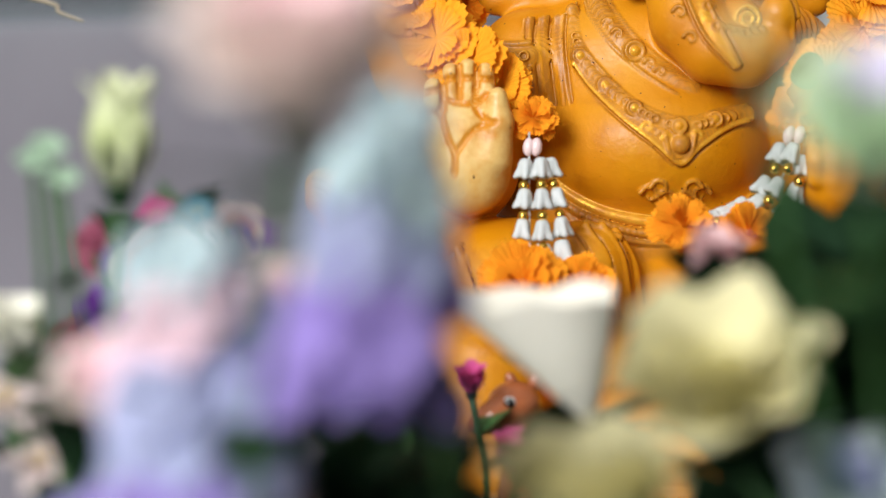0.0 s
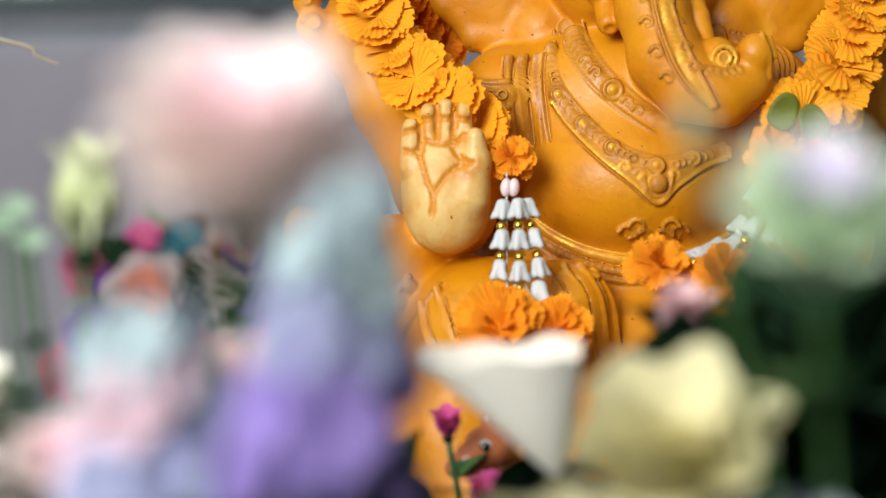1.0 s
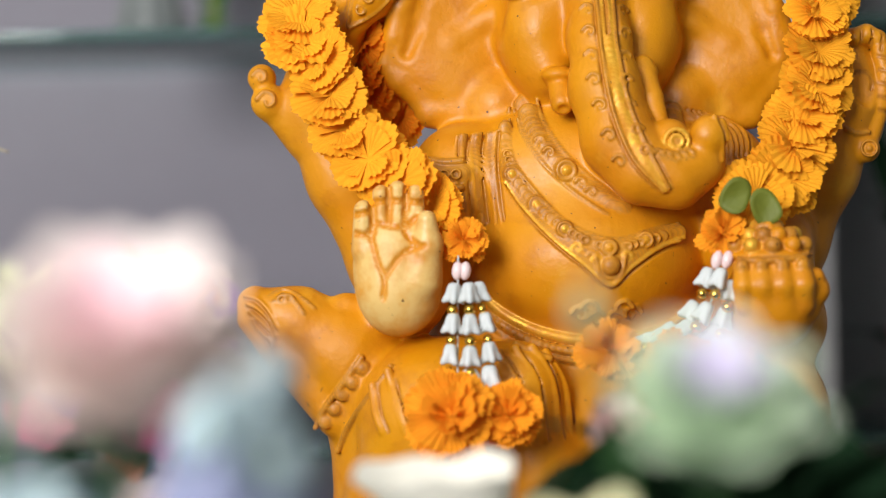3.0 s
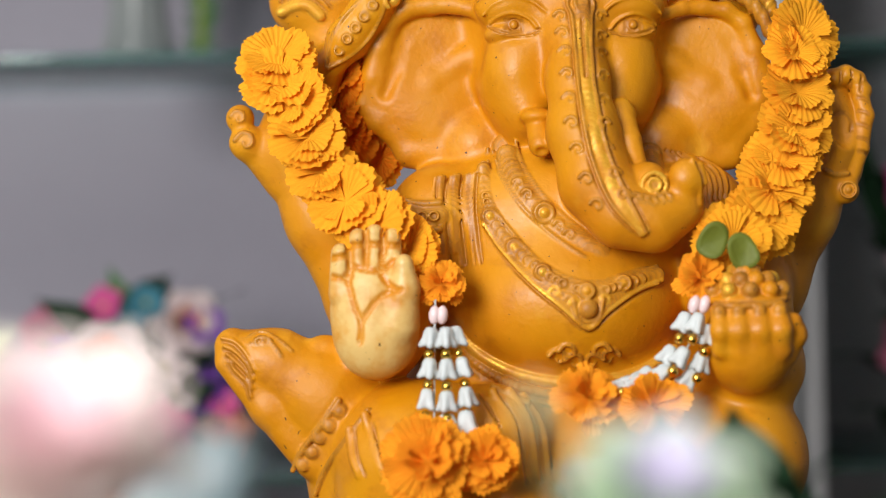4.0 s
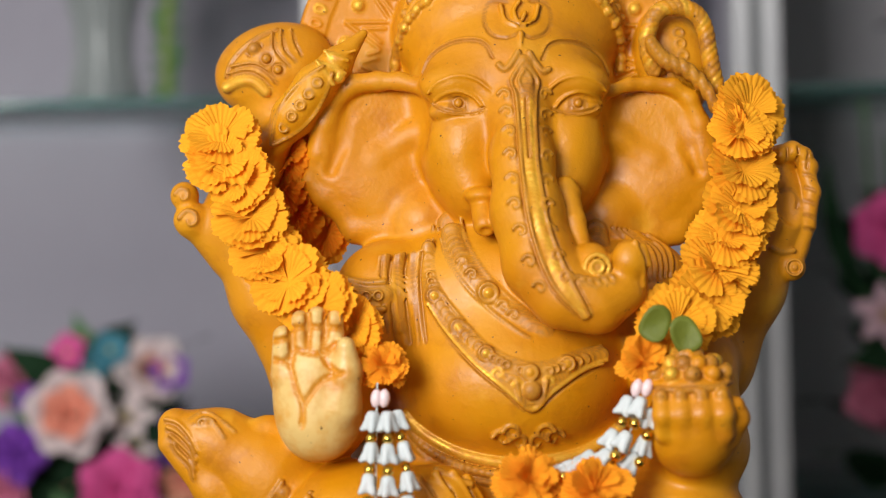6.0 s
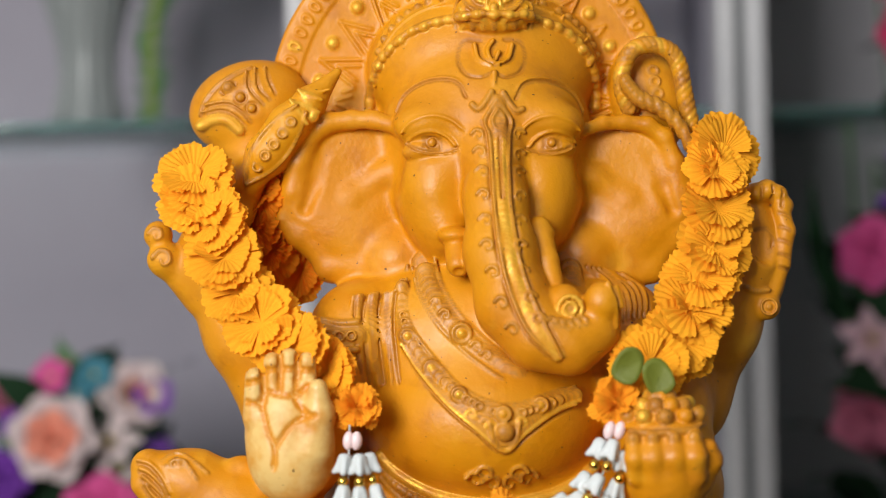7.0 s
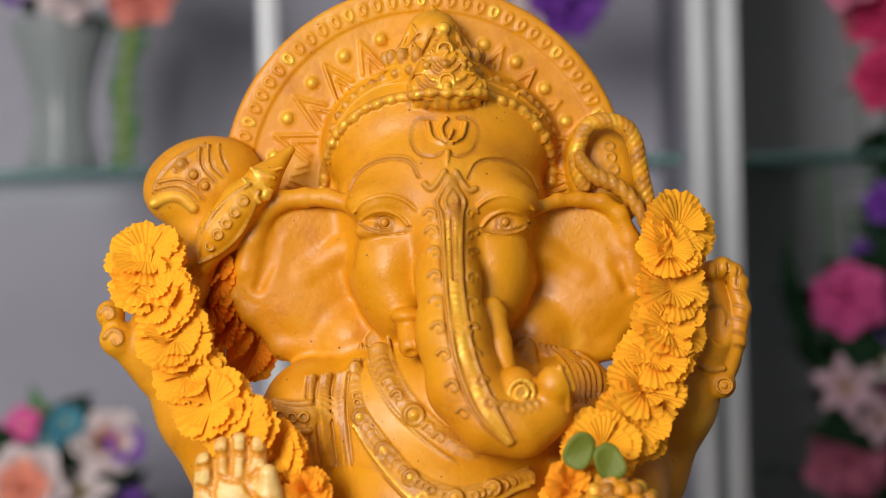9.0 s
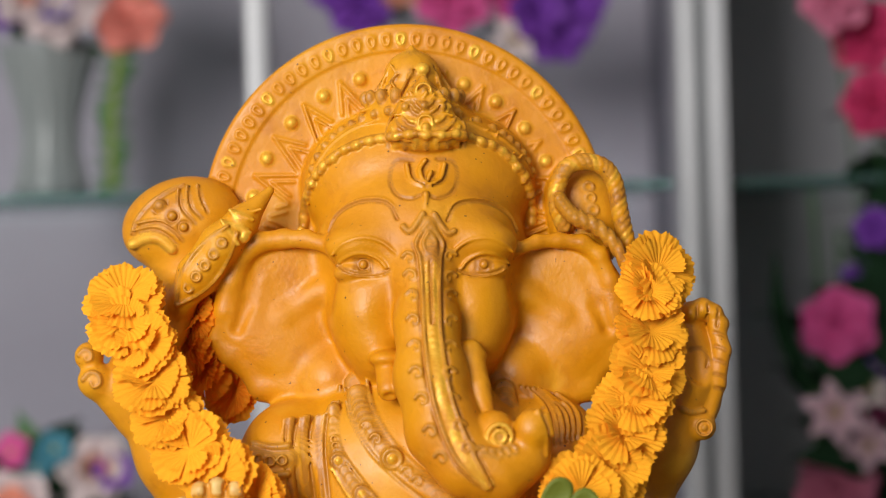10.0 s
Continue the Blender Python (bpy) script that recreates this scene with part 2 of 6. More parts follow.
slab("floor", -3, -2.6, -0.1, 3, 1.62, 0, FLOOR, "speckled grey tiled shop floor", "floor")
slab("ceiling", -3, -2.6, 2.8, 3, 1.62, 2.9, CEIL, "plain white board ceiling", "ceiling")
slab("wall_north", -3, 1.5, 0, 0.327, 1.62, 2.8, WALL, "pale violet-grey painted back panel of the display", "wall")
slab("wall_north_next_bay", 0.327, 1.5, 0, 3, 1.62, 2.8, BAY_WALL, "grey painted back panel of the next display bay", "wall")
slab("wall_west", -3.12, -2.72, 0, -3, 1.62, 2.8, SIDE_WALL, "off-white plaster side wall", "wall")
slab("wall_east", 3, -2.72, 0, 3.12, 1.62, 2.8, SIDE_WALL, "off-white plaster side wall", "wall")
# the street side, open between two piers under a lintel
slab("wall_south_pier_west", -3, -2.72, 0, -2.1, -2.6, 2.8, SIDE_WALL, "off-white plaster pier beside the shop opening", "wall")
slab("wall_south_pier_east", 0.5, -2.72, 0, 3, -2.6, 2.8, SIDE_WALL, "off-white plaster pier beside the shop opening", "wall")
slab("wall_south_lintel", -2.1, -2.72, 2.62, 0.5, -2.6, 2.8, SIDE_WALL, "off-white plaster lintel over the shop opening", "wall")
slab("pavement", -12, -30, -0.12, 12, -2.6, -0.02, SIDE_WALL, "pale concrete pavement outside the open shop front", "pavement")


def display_shelf():
    """White uprights with glass shelves in front of the back panel."""
    for x, w in ((-0.201, 0.026), (0.3125, 0.0225), (0.3470, 0.0235)):
        bm = bmesh.new()
        box(bm, x - w / 2, 1.0, 0, x + w / 2, 1.06, 2.8, 0, 0.003)
        tagged(part("shelf_post", bm, POST), "upright white lacquered metal shelf post", "post", "shelf posts", "structure")
    # strip in the post gap, its grey imitating the shade there
    bm = bmesh.new()
    box(bm, 0.3240, 1.016, 0, 0.3350, 1.05, 2.8)
    tagged(part("post_gap_shade", bm, SHADOW_GAP), "grey strip standing in for the shade between two white posts", "strip", "", "structure")
    # panel assumed from the paired posts, added to shade the right bay
    bm = bmesh.new()
    box(bm, 0.3240, 1.062, 0, 0.3350, 1.498, 2.8)
    tagged(part("cabinet_side_panel", bm, WALL), "violet-grey side panel between two display bays", "panel", "", "structure")
    for z in (0.80, 1.318, 1.80):
        for x0, x1 in ((-1.4, -0.218), (-0.188, 0.295), (0.362, 1.5)):
            bm = bmesh.new()
            box(bm, x0, 1.03, z - 0.005, x1, 1.49, z + 0.005, 0, 0.001)
            pane = part("glass_shelf", bm, GLASS)
            pane.visible_shadow = False
            tagged(pane, "clear glass shelf with a green edge", "shelf", "glass shelves")


display_shelf()


def table():
    t = thing("display_table", (0, -0.2, 0), "wooden display table under a dark green cloth", "table")
    bm = bmesh.new()
    box(bm, -0.75, -0.75, 0.71, 0.75, 0.55, 0.745, 0, 0.004)
    part("tabletop", bm, SHADOW_GAP, t)
    for x in (-0.7, 0.7):
        for y in (-0.7, 0.5):
            bm = bmesh.new()
            box(bm, x - 0.03, y - 0.03, 0, x + 0.03, y + 0.03, 0.71, 0, 0.004)
            part("leg", bm, SHADOW_GAP, t)
    bm = bmesh.new()
    box(bm, -0.77, -0.97, 0.7455, 0.77, 0.37, 0.75, 0, 0.002)
    tagged(part("tablecloth", bm, CLOTH), "dark green cloth spread over the display table", "tablecloth")


table()


# ---------------------------------------------------------------- the statue
class Clay:
    """A solid modelled as a distance field on a grid, turned into one skin of quads."""

    def __init__(self, lo, hi, cell):
        self.lo, self.cell = np.array(lo), cell
        self.n = [int(math.ceil((b - a) / cell)) + 1 for a, b in zip(lo, hi)]
        self.d = np.full(self.n, 0.05, np.float32)
        self.coat = np.zeros(self.n, np.uint8)

    def region(self, lo, hi):
        s = [(max(0, int((a - o) / self.cell)), min(n, int((b - o) / self.cell) + 2)) for a, b, o, n in zip(lo, hi, self.lo, self.n)]
        ax = [(np.arange(i, j) * self.cell + o).astype(np.float32) for (i, j), o in zip(s, self.lo)]
        g = np.meshgrid(*ax, indexing="ij", sparse=True)
        return tuple(slice(i, j) for i, j in s), g

    def join(self, sl, d, k, cut=False):
        old = self.d[sl]
        if cut:
            h = np.clip(0.5 - 0.5 * (old + d) / k, 0, 1)
            self.d[sl] = old * (1 - h) - d * h + k * h * (1 - h)
        else:
            h = np.clip(0.5 + 0.5 * (old - d) / k, 0, 1)
            self.d[sl] = old * (1 - h) + d * h - k * h * (1 - h)

    def ellipsoid(self, c, r, rot=(0, 0, 0), k=0.008, cut=False):
        m = max(r) + k + 2 * self.cell
        sl, (x, y, z) = self.region([a - m for a in c], [a + m for a in c])
        x, y, z = x - c[0], y - c[1], z - c[2]
        if any(rot):
            q = np.array(Euler([radians(a) for a in rot]).to_matrix().transposed())
            x, y, z = (q[i][0] * x + q[i][1] * y + q[i][2] * z for i in range(3))
        k0 = np.sqrt((x / r[0]) ** 2 + (y / r[1]) ** 2 + (z / r[2]) ** 2) + 1e-6
        k1 = np.sqrt((x / r[0] ** 2) ** 2 + (y / r[1] ** 2) ** 2 + (z / r[2] ** 2) ** 2) + 1e-6
        self.join(sl, k0 * (k0 - 1) / k1, k, cut)

    def limb(self, pts, radii, k=0.006, cut=False, squash=1.0):
        """Tapered strokes through pts."""
        for a, b, ra, rb in zip(pts, pts[1:], radii, radii[1:]):
            m = max(ra, rb) * max(1, squash) + k + 2 * self.cell
            sl, (x, y, z) = self.region([min(p, q) - m for p, q in zip(a, b)], [max(p, q) + m for p, q in zip(a, b)])
            d = np.array(b) - np.array(a)
            t = np.clip(((x - a[0]) * d[0] + (y - a[1]) * d[1] + (z - a[2]) * d[2]) / max(d @ d, 1e-9), 0, 1)
            e = np.sqrt((x - a[0] - t * d[0]) ** 2 + ((y - a[1] - t * d[1]) / squash) ** 2 + (z - a[2] - t * d[2]) ** 2) - (ra + (rb - ra) * t)
            self.join(sl, e, k, cut)

    def relief(self, pts, radii, coat=0, k=0.0012, cut=False, flat=1.0):
        """Soft raised (or incised) stroke through pts, joined as one piece, with its own coat of paint."""
        m = max(radii) + k + 2 * self.cell
        whole, grid = self.region([min(p[i] for p in pts) - m for i in range(3)], [max(p[i] for p in pts) + m for i in range(3)])
        e = np.full([a.stop - a.start for a in whole], 0.05, np.float32)
        for a, b, ra, rb in zip(pts, pts[1:], radii, radii[1:]):
            sl, (x, y, z) = self.region([min(p, q) - m for p, q in zip(a, b)], [max(p, q) + m for p, q in zip(a, b)])
            inner = tuple(slice(i.start - o.start, i.stop - o.start) for i, o in zip(sl, whole))
            d = np.array(b) - np.array(a)
            t = np.clip(((x - a[0]) * d[0] + (y - a[1]) * d[1] + (z - a[2]) * d[2]) / max(d @ d, 1e-9), 0, 1)
            one = np.sqrt((x - a[0] - t * d[0]) ** 2 + ((y - a[1] - t * d[1]) / flat) ** 2 + (z - a[2] - t * d[2]) ** 2) - (ra + (rb - ra) * t)
            e[inner] = np.minimum(e[inner], one)
        self.join(whole, e * flat if flat < 1 else e, k, cut)
        if coat:
            self.coat[whole][e < self.cell * (0.9 if cut else 0.5)] = coat

    def bump(self, at, r, coat=0, k=0.0014):
        r = (r, r, r) if isinstance(r, float) else r
        self.ellipsoid(at, r, k=k)
        m = max(r) + 2 * self.cell
        sl, (x, y, z) = self.region([a - m for a in at], [a + m for a in at])
        if coat:
            e = np.sqrt(((x - at[0]) / r[0]) ** 2 + ((y - at[1]) / r[1]) ** 2 + ((z - at[2]) / r[2]) ** 2)
            self.coat[sl][e < 1.15] = coat

    def disc(self, c, r, half, edge=0.003, k=0.003, cut=False):
        """A round plate facing along y."""
        m = r + k + 2 * self.cell
        sl, (x, y, z) = self.region((c[0] - m, c[1] - half - k - 0.01, c[2] - m), (c[0] + m, c[1] + half + k + 0.01, c[2] + m))
        a = np.sqrt((x - c[0]) ** 2 + (z - c[2]) ** 2) - r + edge
        b = np.abs(y - c[1]) - half + edge
        d = np.minimum(np.maximum(a, b), 0) + np.sqrt(np.maximum(a, 0) ** 2 + np.maximum(b, 0) ** 2) - edge
        self.join(sl, d, k, cut)

    def block(self, c, h, edge=0.006, k=0.006):
        m = [a + k + 2 * self.cell for a in h]
        sl, g = self.region([a - b for a, b in zip(c, m)], [a + b for a, b in zip(c, m)])
        q = [np.abs(g[i] - c[i]) - h[i] + edge for i in range(3)]
        d = np.minimum(np.maximum(np.maximum(q[0], q[1]), q[2]), 0) + np.sqrt(sum(np.maximum(a, 0) ** 2 for a in q)) - edge
        self.join(sl, d, k)

    def front(self, x, z, y0=-0.2):
        """The y of the first surface met by going back from the front at (x, z), by blending four columns."""
        fx, fz = (x - self.lo[0]) / self.cell, (z - self.lo[2]) / self.cell
        i, k = int(fx), int(fz)
        j0 = max(0, int((y0 - self.lo[1]) / self.cell))
        ys = []
        for a in (i, i + 1):
            for b in (k, k + 1):
                col = self.base[a, j0:, b]
                inside = np.nonzero(col < 0)[0]
                if len(inside):
                    j = inside[0]
                    f = col[j - 1] / (col[j - 1] - col[j]) if j else 0
                    ys.append((j0 + j - 1 + f) * self.cell + self.lo[1])
        if not ys:
            return 0.5
        return float(np.median(ys))

    def skin(self):
        """Surface nets: one vertex for each cell that the surface crosses, one quad for each crossed edge."""
        s = self.d < 0
        nx, ny, nz = self.n
        corner = [(a, b, c) for a in (0, 1) for b in (0, 1) for c in (0, 1)]
        cnt = sum(s[a:nx - 1 + a, b:ny - 1 + b, c:nz - 1 + c].astype(np.int8) for a, b, c in corner)
        cells = np.argwhere((cnt > 0) & (cnt < 8))
        index = np.full((nx - 1, ny - 1, nz - 1), -1, np.int32)
        index[tuple(cells.T)] = np.arange(len(cells))
        acc, num = np.zeros((len(cells), 3), np.float32), np.zeros(len(cells), np.float32)
        v = {c: self.d[tuple((cells + c).T)] for c in corner}
        for c in corner:
            for ax in range(3):
                if c[ax] == 0:
                    e = list(c)
                    e[ax] = 1
                    a, b = v[c], v[tuple(e)]
                    hit = (a < 0) != (b < 0)
                    t = np.where(hit, a / np.where(hit, a - b, 1), 0)
                    p = np.tile(np.array(c, np.float32), (len(cells), 1))
                    p[:, ax] = t
                    acc[hit] += p[hit]
                    num += hit
        verts = (cells + acc / num[:, None]) * self.cell + self.lo
        coats = [sum((self.coat[tuple((cells + c).T)] == i).astype(np.float32) for c in corner) / 8 for i in (1, 2, 3, 4)]
        faces = []
        for ax in range(3):
            u, w = (ax + 1) % 3, (ax + 2) % 3
            sl0, sl1 = [slice(1, None)] * 3, [slice(1, None)] * 3
            sl0[ax], sl1[ax] = slice(0, -1), slice(1, None)
            a, b = s[tuple(sl0)], s[tuple(sl1)]
            e = np.argwhere(a != b)
            first = a[tuple(e.T)]
            base = e + 1
            base[:, ax] -= 1
            q = []
            for du, dw in ((0, 0), (1, 0), (1, 1), (0, 1)):
                p = base.copy()
                p[:, u] -= du
                p[:, w] -= dw
                ok = (p < np.array([nx - 1, ny - 1, nz - 1])).all(1)
                q.append(np.where(ok, index[tuple(np.minimum(p, np.array(index.shape) - 1).T)], -1))
            q = np.stack(q, 1)
            keep = (q >= 0).all(1)
            q, first = q[keep], first[keep]
            q[~first] = q[~first][:, ::-1]
            faces.append(q)
        return verts, np.concatenate(faces), coats


def mirror_x(p, c=-0.006):
    return (2 * c - p[0], p[1], p[2])


def statue_body(cell):
    c = Clay((-0.262, -0.108, 0.745), (0.222, 0.158, 1.406), cell)
    E, L = c.ellipsoid, c.limb
    # plinth, seat and legs
    c.block((-0.005, 0.03, 0.775), (0.20, 0.11, 0.028), 0.012)
    c.block((-0.005, 0.04, 0.825), (0.175, 0.09, 0.03), 0.02, 0.02)
    E((-0.01, 0.06, 0.90), (0.15, 0.085, 0.085), k=0.02)
    E((-0.118, 0.0, 0.94), (0.055, 0.058, 0.050), k=0.012)
    L([(-0.118, 0.0, 0.93), (-0.14, -0.01, 0.87), (-0.12, -0.03, 0.82)], [0.048, 0.04, 0.035], 0.015)
    L([(-0.10, -0.0, 0.955), (-0.065, -0.012, 0.953), (-0.05, -0.014, 0.90), (-0.045, -0.02, 0.84)], [0.03, 0.031, 0.027, 0.022], 0.012)
    E((0.098, 0.0, 0.935), (0.046, 0.052, 0.052), k=0.012)
    L([(0.10, 0.0, 0.93), (0.05, -0.02, 0.86), (0.0, -0.03, 0.83)], [0.045, 0.04, 0.03], 0.015)
    # belly, chest, shoulders
    E((-0.012, 0.075, 0.985), (0.115, 0.070, 0.055), k=0.015)
    E((-0.012, 0.066, 1.040), (0.088, 0.092, 0.066), k=0.01)
    E((-0.012, 0.062, 1.095), (0.098, 0.064, 0.060), k=0.02)
    E((-0.094, 0.062, 1.102), (0.034, 0.036, 0.036), k=0.015)
    E((0.076, 0.062, 1.100), (0.034, 0.036, 0.036), k=0.015)
    # rear arms
    L([(-0.110, 0.075, 1.05), (-0.148, 0.066, 1.04), (-0.180, 0.058, 1.10), (-0.206, 0.054, 1.150), (-0.198, 0.055, 1.20)], [0.034, 0.029, 0.025, 0.020, 0.015], 0.012)
    L([(0.10, 0.075, 1.04), (0.125, 0.068, 1.05), (0.155, 0.060, 1.10), (0.176, 0.052, 1.145)], [0.036, 0.036, 0.028, 0.022], 0.012)
    E((-0.174, 0.086, 1.263), (0.044, 0.028, 0.033), (0, -14, 0), 0.006)
    E((-0.170, 0.088, 1.225), (0.026, 0.024, 0.034), k=0.01)
    L([(-0.174, 0.056, 1.205), (-0.160, 0.05, 1.226), (-0.143, 0.047, 1.247), (-0.128, 0.05, 1.263), (-0.109, 0.056, 1.284)], [0.008, 0.0145, 0.0145, 0.011, 0.003], 0.004)
    L([(-0.174, 0.066, 1.212), (-0.182, 0.066, 1.190), (-0.192, 0.060, 1.165)], [0.013, 0.012, 0.013], 0.006)
    E((-0.236, 0.046, 1.172), (0.010, 0.010, 0.010), k=0.003)
    E((-0.231, 0.044, 1.155), (0.013, 0.012, 0.012), k=0.004)
    L([(-0.228, 0.048, 1.152), (-0.208, 0.054, 1.13)], [0.011, 0.014], 0.006)
    # right rear hand with its curled emblem
    E((0.184, 0.060, 1.152), (0.0195, 0.021, 0.042), (0, -8, 0), 0.006)
    for x, z, r in ((0.1815, 1.1915, 0.0078), (0.1900, 1.1940, 0.0078), (0.1975, 1.1905, 0.0072), (0.2020, 1.1830, 0.0066)):
        E((x, 0.052, z), (r, r * 1.3, r), k=0.003)
    L([(0.1990, 0.048, 1.182), (0.2020, 0.046, 1.165), (0.1975, 0.045, 1.142), (0.1910, 0.046, 1.124)], [0.0060, 0.0062, 0.0064, 0.0070], 0.003)
    E((0.1840, 0.034, 1.160), (0.0110, 0.0070, 0.0170), (0, -10, 0), 0.005, True)
    L([(0.1720, 0.046, 1.180), (0.1745, 0.043, 1.160), (0.1790, 0.042, 1.138)], [0.0050, 0.0055, 0.0055], 0.003)
    L([(0.1760, 0.048, 1.122), (0.1865, 0.042, 1.113)], [0.0100, 0.0095], 0.004)
    # halo plate
    c.disc((-0.0155, 0.100, 1.2565), 0.1460, 0.011, 0.004, 0.003)
    c.disc((-0.0140, 0.0866, 1.2555), 0.1275, 0.0035, 0.001, 0.001, cut=True)
    # rope loop above the right ear
    E((0.112, 0.086, 1.262), (0.026, 0.016, 0.040), (0, -14, 0), 0.006)
    # head
    E((-0.005, 0.078, 1.240), (0.074, 0.068, 0.070), k=0.01)
    E((-0.005, 0.080, 1.205), (0.060, 0.058, 0.050), k=0.015)
    for s in (-1, 1):
        E((-0.005 + s * 0.036, 0.052, 1.200), (0.030, 0.040, 0.042), k=0.014)
        E((-0.005 + s * 0.030, 0.048, 1.172), (0.021, 0.034, 0.024), k=0.012)
        # brow pad and eye socket
        E((-0.005 + s * 0.040, 0.034, 1.246), (0.027, 0.022, 0.016), (0, s * 12, 0), 0.008)
        E((-0.005 + s * 0.043, 0.008, 1.2265), (0.021, 0.010, 0.0085), (0, s * 6, 0), 0.006, True)
        E((-0.005 + s * 0.043, 0.0275, 1.2262), (0.0175, 0.0115, 0.0085), (0, s * 6, 0), 0.002)
    # trunk
    L([(-0.004, 0.028, 1.258), (-0.003, 0.020, 1.225), (-0.002, 0.004, 1.190), (0.000, -0.010, 1.155), (0.008, -0.018, 1.120), (0.024, -0.024, 1.100), (0.044, -0.026, 1.094), (0.060, -0.024, 1.103), (0.066, -0.024, 1.118)],
      [0.012, 0.0165, 0.0200, 0.0230, 0.0240, 0.0225, 0.0195, 0.0155, 0.012], 0.010)
    E((0.066, -0.033, 1.121), (0.0125, 0.011, 0.0135), k=0.004)
    # sweet held by the trunk
    E((0.041, -0.024, 1.116), (0.015, 0.015, 0.017), k=0.003)
    # tusks
    L([(-0.029, 0.016, 1.164), (-0.028, 0.003, 1.147)], [0.0086, 0.0082], 0.002)
    E((-0.030, 0.014, 1.167), (0.0115, 0.012, 0.0060), k=0.003)
    E((-0.028, -0.004, 1.141), (0.0045, 0.0040, 0.0040), k=0.002, cut=True)
    L([(0.027, 0.008, 1.170), (0.0315, -0.006, 1.148), (0.0360, -0.016, 1.126)], [0.0088, 0.0080, 0.0068], 0.002)
    E((0.027, 0.010, 1.167), (0.0115, 0.012, 0.0060), k=0.003)
    # ears: cupped plates with a rolled rim and folds
    for s, dx in ((-1, 0.0), (1, 0.0)):
        def at(x, y, z):
            return (x, y, z) if s < 0 else (-0.004 - 0.955 * x, y, z - 0.006)
        E(at(-0.098, 0.067, 1.204), (0.050, 0.014, 0.047), (0, 0, s * -8), 0.010)
        E(at(-0.122, 0.069, 1.190), (0.031, 0.012, 0.030), (0, 0, s * -8), 0.010)
        E(at(-0.098, 0.068, 1.166), (0.036, 0.014, 0.028), (0, s * -20, 0), 0.010)
        E(at(-0.100, 0.038, 1.218), (0.034, 0.0175, 0.032), (0, s * 20, 0), 0.012, True)
        # fold from the cheek to the outer lobe
        L([at(-0.052, 0.054, 1.224), at(-0.078, 0.0605, 1.212), at(-0.102, 0.0615, 1.196), at(-0.118, 0.064, 1.180)], [0.003, 0.0042, 0.0042, 0.002], 0.010)
        rim = [at(-0.068, 0.046, 1.2440), at(-0.084, 0.052, 1.2495), at(-0.100, 0.055, 1.2500), at(-0.1175, 0.056, 1.2480), at(-0.1295, 0.057, 1.2390), at(-0.1370, 0.058, 1.2210), at(-0.1430, 0.060, 1.2010), at(-0.1500, 0.063, 1.1830)]
        L([at(-0.085, 0.047, 1.238), at(-0.108, 0.048, 1.2375), at(-0.1195, 0.049, 1.226), at(-0.127, 0.050, 1.205), at(-0.134, 0.053, 1.188)], [0.003, 0.0045, 0.0045, 0.004, 0.003], 0.006, True)
        L(rim, [r * (1.0 if s < 0 else 0.78) for r in (0.0058, 0.0062, 0.0066, 0.0074, 0.0080, 0.0082, 0.0076, 0.0048)], 0.0032)
        L([at(-0.150, 0.066, 1.180), at(-0.140, 0.067, 1.170), at(-0.128, 0.068, 1.160), at(-0.119, 0.068, 1.146), at(-0.088, 0.066, 1.146)], [0.006, 0.0075, 0.0065, 0.008, 0.010], 0.008)
    # shoulder under the jaw, closing the space behind the cheeks
    for x in (-0.070, 0.060):
        E((x, 0.066, 1.150), (0.024, 0.022, 0.024), k=0.008)
    # crown
    E((-0.006, 0.091, 1.288), (0.083, 0.056, 0.056), k=0.006)
    E((-0.007, 0.080, 1.336), (0.038, 0.034, 0.012), k=0.006)
    L([(-0.008, 0.078, 1.345), (-0.008, 0.075, 1.361), (-0.008, 0.070, 1.383)], [0.0340, 0.0205, 0.0018], 0.003)
    E((0.0010, 0.040, 1.3215), (0.0275, 0.0125, 0.0155), k=0.003)
    E((0.0000, 0.042, 1.336), (0.0195, 0.0120, 0.0150), k=0.005)
    L([(0.0000, 0.043, 1.344), (0.0000, 0.046, 1.358)], [0.0105, 0.0030], 0.004)
    # front left arm and the raised palm
    L([(-0.100, 0.045, 1.10), (-0.122, 0.035, 1.065), (-0.138, 0.015, 1.03)], [0.033, 0.032, 0.030], 0.012)
    L([(-0.138, 0.015, 1.02), (-0.141, -0.022, 1.020)], [0.030, 0.026], 0.01)
    E((-0.1420, -0.028, 1.037), (0.0295, 0.021, 0.044), k=0.008)
    L([(-0.1640, -0.034, 1.050), (-0.1630, -0.036, 1.0765)], [0.0080, 0.0066], 0.003)
    for x, z in ((-0.1515, 1.0870), (-0.1405, 1.0895), (-0.1290, 1.0865)):
        L([(x, -0.034, 1.055), (x, -0.035, z)], [0.0066, 0.0058], 0.0022)
    L([(-0.1270, -0.036, 1.030), (-0.1215, -0.041, 1.052), (-0.1215, -0.044, 1.069)], [0.015, 0.0100, 0.0062], 0.004)
    # front right arm, the fist and its bowl
    L([(0.085, 0.045, 1.10), (0.108, 0.03, 1.05), (0.112, -0.005, 0.995)], [0.033, 0.034, 0.033], 0.012)
    L([(0.112, -0.005, 0.995), (0.103, -0.04, 1.005)], [0.031, 0.027], 0.01)
    E((0.1030, -0.050, 1.014), (0.0300, 0.027, 0.032), k=0.006)
